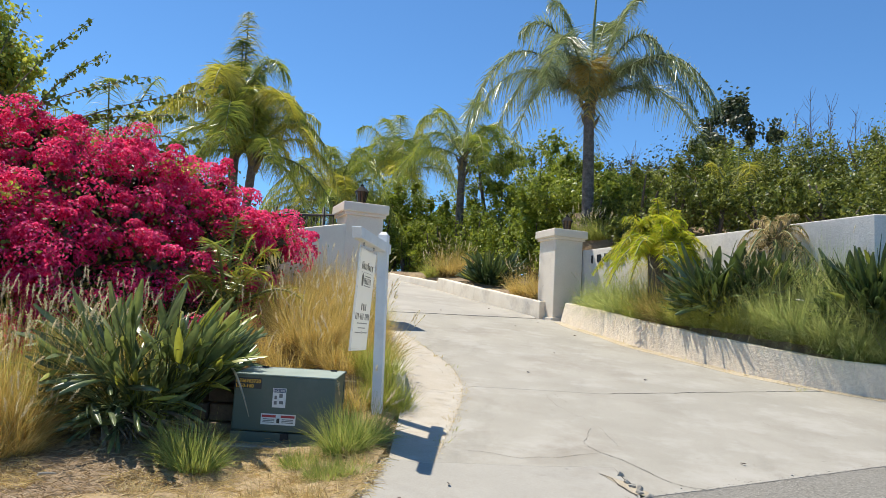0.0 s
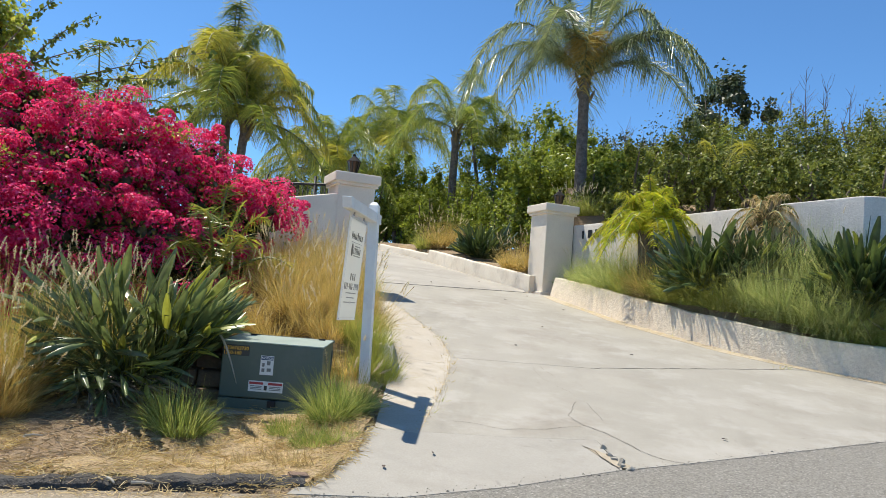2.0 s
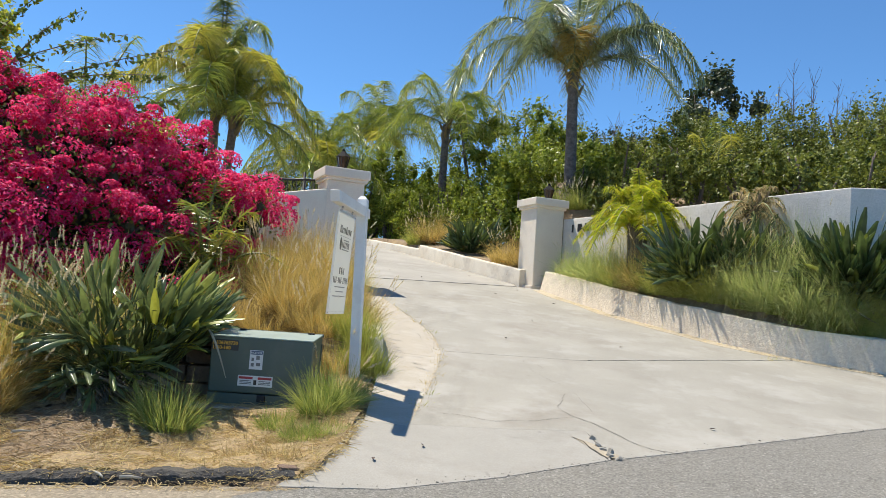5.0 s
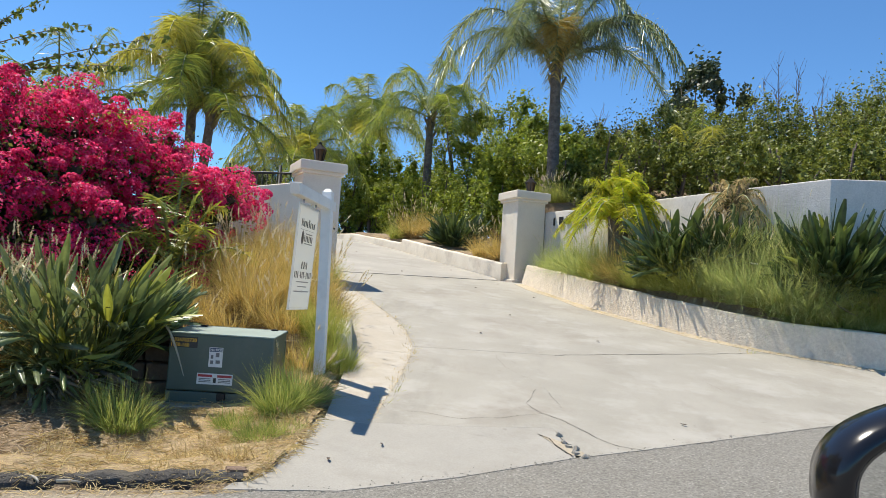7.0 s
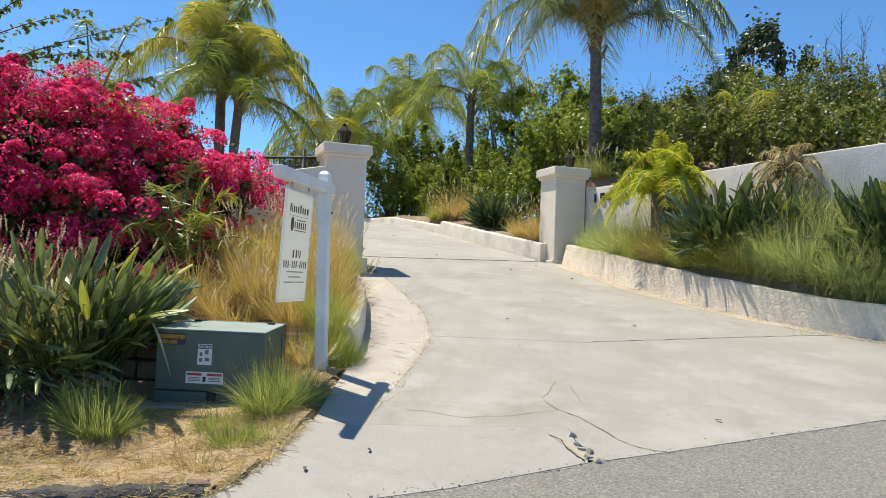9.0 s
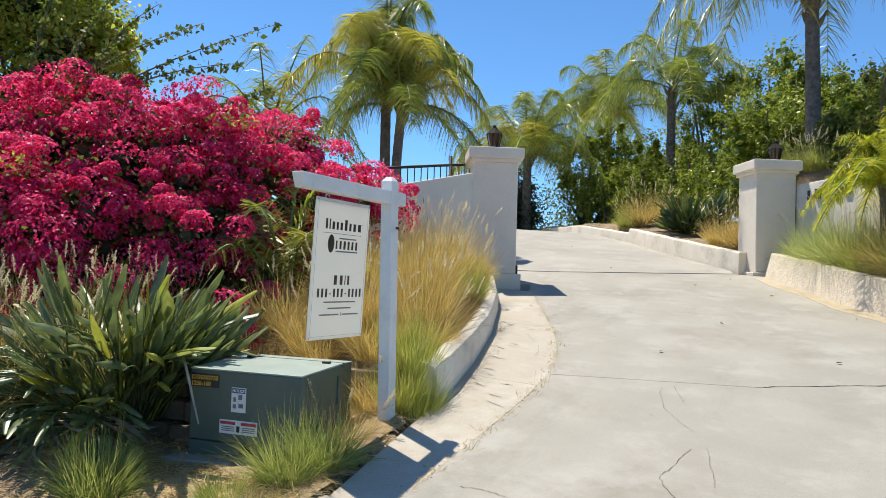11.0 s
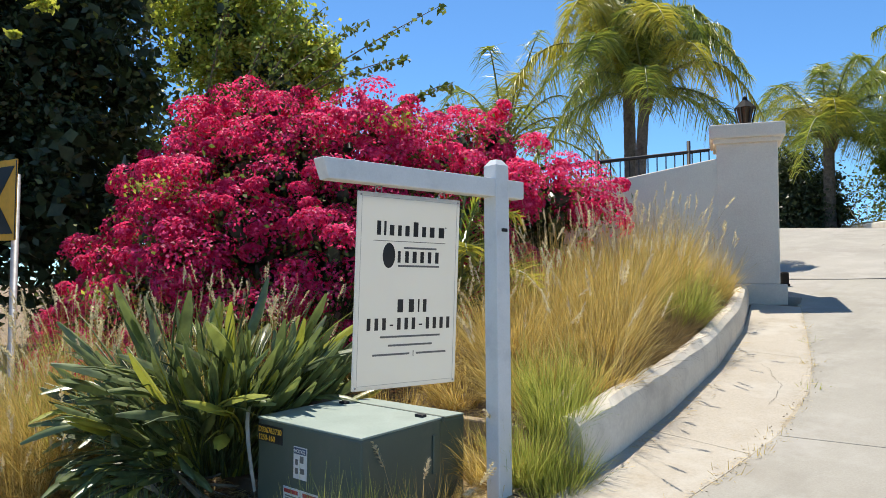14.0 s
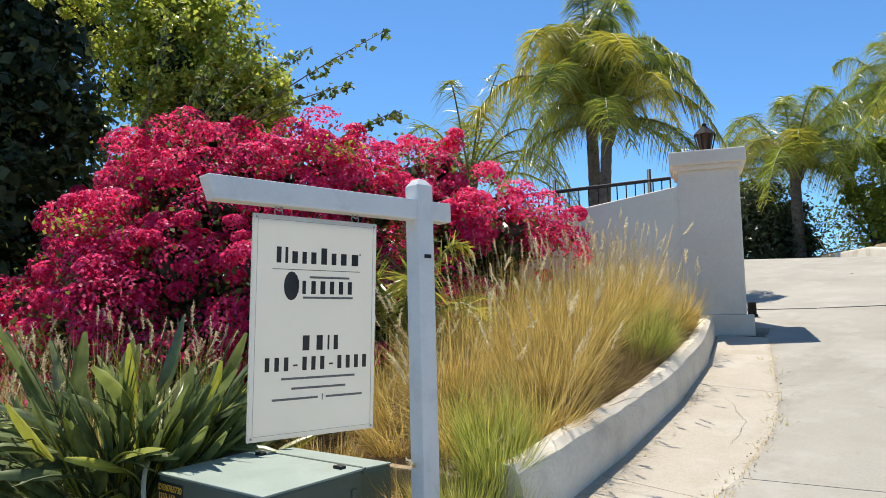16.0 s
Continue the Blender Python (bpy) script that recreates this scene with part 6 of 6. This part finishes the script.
crack([(-0.2, 3.1), (0.2, 2.6), (0.35, 2.1)], 0.003, "hairline")
crack([(3.9, 1.75), (4.05, 1.35)], 0.004, "hairline")


def gravel(name, label, line, count, width, mat):
    """Small angular stones strewn along a line."""
    p = np.array(line, float)
    d = np.r_[0, np.cumsum(np.hypot(*np.diff(p, axis=0).T))]
    s = rng.random(count) * d[-1]
    c = np.stack([np.interp(s, d, p[:, k]) for k in range(2)], 1) + rng.normal(0, width, (count, 2))
    z = plane(c[:, 0], c[:, 1]) + 0.001
    r = rng.uniform(0.0015, 0.0048, count) * (1 + (rng.random(count) < 0.04))
    cube = np.array([(x, y, w) for w in (-1, 1) for y in (-1, 1) for x in (-1, 1)], float)
    v = np.column_stack([c, z])[:, None] + cube[None] * rng.uniform(0.5, 1.1, (count, 8, 3)) * r[:, None, None] * np.array([1.2, 1.0, 0.7])
    f = np.array([(0, 1, 3, 2), (4, 6, 7, 5), (0, 4, 5, 1), (2, 3, 7, 6), (0, 2, 6, 4), (1, 5, 7, 3)])
    q = (np.arange(count)[:, None, None] * 8 + f[None]).reshape(-1, 4)
    tagged(finish(name, np_mesh(name, v.reshape(-1, 3), q), M[mat]), label, "gravel", kind="stuff")


gravel("edge_gravel", "loose grey grit along the road edge", [(0.3, -2.66), (0.8, -2.48), (1.48, -2.0), (2.26, -1.36), (2.82, -0.96), (5.07, 0.71), (8.0, 2.9)], 1400, 0.05, "asphalt")
gravel("joint_grit", "small grit and crumbs in the joint of the drive", [(0.72, -1.0), (0.72, 0.2), (0.66, 1.3), (0.4, 2.6), (-0.2, 3.95)], 140, 0.03, "joint_sand")

# broken concrete at the lip
pit = bmesh.new()
pit.faces.new([pit.verts.new((x, y, float(plane(x, y)) + 0.003)) for x, y in ((2.02, -0.87), (2.12, -0.93), (2.2, -1.0), (2.3, -1.1), (2.37, -1.19), (2.33, -1.25), (2.24, -1.24), (2.19, -1.14), (2.13, -1.05), (2.07, -0.96))])
me = bpy.data.meshes.new("broken_patch")
pit.to_mesh(me)
pit.free()
tagged(finish("broken_patch", me, M["joint_sand"]), "sandy broken patch in the concrete lip", "driveway", kind="structure")
for k, (x, y) in enumerate(((2.24, -1.08), (2.28, -1.2), (2.2, -1.0), (2.33, -1.27), (2.17, -0.86), (2.3, -1.14))):
    ch = thing("concrete_chunk", "small broken chunk of concrete in the crack", "rubble", "rubble in the crack", m=pose(x, y, float(plane(x, y)) - 0.012, 20 * k, 13 * k, 47 * k))
    bm = box_bm(0.055 + 0.008 * k, 0.04, 0.03, (0, 0, 0), 0.006)
    for v in bm.verts:
        v.co += Vector(rng.normal(0, 0.0025, 3))
    part("chunk", bm, M["concrete_lip"], ch)

weed_at = [(0.72, -0.55), (0.72, -0.2), (0.72, 0.15), (0.71, 0.5), (0.69, 0.95), (0.66, 1.35), (0.63, 1.62), (0.51, 2.2), (0.36, 2.7), (0.1, 3.3), (-0.24, 4.0), (-0.5, 4.5), (4.95, 3.85), (5.05, 3.95), (2.95, 6.6), (3.8, 5.55)]
for x, y in weed_at:
    grass_clump((x, y, float(plane(x, y))), 46, 0.10, 0.07, "gold_grass" if rng.random() < 0.6 else "green_grass", "small dry weed growing in a joint of the concrete", 0, 0.9, 0.006, 0.4, "weeds in the joints", "weed")


def scatter(name, label, line, count, width, length, mat):
    """Loose straw along a line on the concrete."""
    p = np.array(line, float)
    d = np.r_[0, np.cumsum(np.hypot(*np.diff(p, axis=0).T))]
    s = rng.random(count) * d[-1]
    c = np.stack([np.interp(s, d, p[:, k]) for k in range(2)], 1) + rng.normal(0, width, (count, 2))
    a = rng.uniform(0, 6.28, count)
    dv = unit(np.stack([np.cos(a), np.sin(a), rng.uniform(0, 0.15, count)], 1))
    z = plane(c[:, 0], c[:, 1]) + 0.008
    v, q = ribbons(np.column_stack([c, z]), dv, length * rng.uniform(0.3, 1.2, count), 0.006, 0.1, unit(np.cross(dv, np.array([0, 0, 1.0]) + 0.4 * rand_dirs(count))), 2, 0.4)
    tagged(finish(name, np_mesh(name, v, q), M[mat]), label, "litter", kind="stuff")


scatter("seam_straw", "straw caught in the joint of the gutter strip", SEAM[1:], 380, 0.022, 0.05, "straw")
scatter("kerb_straw", "straw lying at the foot of the kerb", [(0.3, -0.2), (0.16, 0.84), (-0.04, 1.7), (-0.36, 2.81), (-0.85, 4.1)], 260, 0.04, 0.08, "straw")
scatter("wall_straw", "straw lying at the foot of the low wall", [(x - 0.16, y - 0.15) for x, y in RIGHT_EDGE[2:10]], 900, 0.05, 0.06, "straw")
scatter("road_straw", "straw washed along the road edge", [(-4, -4.72), (-1.31, -3.27), (0.2, -2.66)], 1500, 0.045, 0.08, "straw")
for k, (x, y) in enumerate(((1.0, 7.2), (1.4, 8.1), (0.9, -1.6), (3.3, -0.1), (2.9, 3.3), (1.7, 4.6), (-1.4, 9.0), (-2.2, 11.2), (0.3, 9.6), (3.1, 5.7), (-0.6, 8.4), (2.1, 6.8), (1.35, 2.9), (0.62, -2.0))):
    lf = thing("fallen_leaf", "curled brown fallen leaf on the concrete", "leaf", "fallen leaves on the drive", m=pose(x, y, float(plane(x, y)) + 0.012, 8, 5, 50 * k) @ Matrix.Scale(0.6, 4))
    bm = bmesh.new()
    w = [bm.verts.new(c) for c in ((-0.05, 0, 0), (-0.015, 0.02, 0.008), (0.02, 0.018, 0.014), (0.055, 0, 0.01), (0.02, -0.016, 0.0), (-0.015, -0.02, 0.012))]
    bm.faces.new((w[0], w[1], w[2], w[3]))
    bm.faces.new((w[0], w[3], w[4], w[5]))
    part("blade", bm, M["bark"], lf)


# ---- the car's wing mirror ----
C = Vector((2.352, -5.875, 0.710))
mm = Matrix.Translation(C) @ Matrix.Rotation(radians(6.0), 4, "Z") @ Matrix.Rotation(radians(5.0), 4, "X") @ Matrix.Rotation(radians(-2.5), 4, "Y") @ Matrix.Scale(1.2, 4)
mirror = thing("wing_mirror", "glossy black car wing mirror reflecting the road", "car mirror", m=mm)


def oval(rx, rz, y, n=40, power=2.7, tilt=0.10):
    a = np.arange(n) * 2 * np.pi / n
    c, s_ = np.cos(a), np.sin(a)
    x = rx * np.sign(c) * np.abs(c) ** (2 / power)
    z = rz * np.sign(s_) * np.abs(s_) ** (2 / power) * (1 + 0.16 * x / rx) + tilt * x
    return np.stack([x, np.full(n, y), z], 1)


def loft(rings):
    n = len(rings[0])
    v = np.concatenate(rings)
    q = [[k * n + j, k * n + (j + 1) % n, (k + 1) * n + (j + 1) % n, (k + 1) * n + j] for k in range(len(rings) - 1) for j in range(n)]
    return v, np.array(q)


rings = [oval(0.098, 0.056, 0.018), oval(0.104, 0.062, -0.004), oval(0.120, 0.077, -0.012), oval(0.130, 0.086, 0.0), oval(0.134, 0.090, 0.025), oval(0.125, 0.083, 0.06), oval(0.095, 0.06, 0.095), oval(0.04, 0.025, 0.112), oval(0.004, 0.003, 0.114)]
finish("housing", np_mesh("housing", *loft(rings)), M["black_gloss"], mirror, smooth=True)
finish("glass", np_mesh("glass", *loft([oval(0.102, 0.060, 0.010), oval(0.05, 0.03, 0.010), oval(0.001, 0.001, 0.010)])), M["mirror_glass"], mirror, "mirror glass")
v, q = tube([(0.10, 0.03, -0.03), (0.16, 0.02, -0.06), (0.24, 0.0, -0.075)], [0.035, 0.03, 0.04], 10)
finish("arm", np_mesh("arm", v, q), M["black_matte"], mirror, smooth=True)
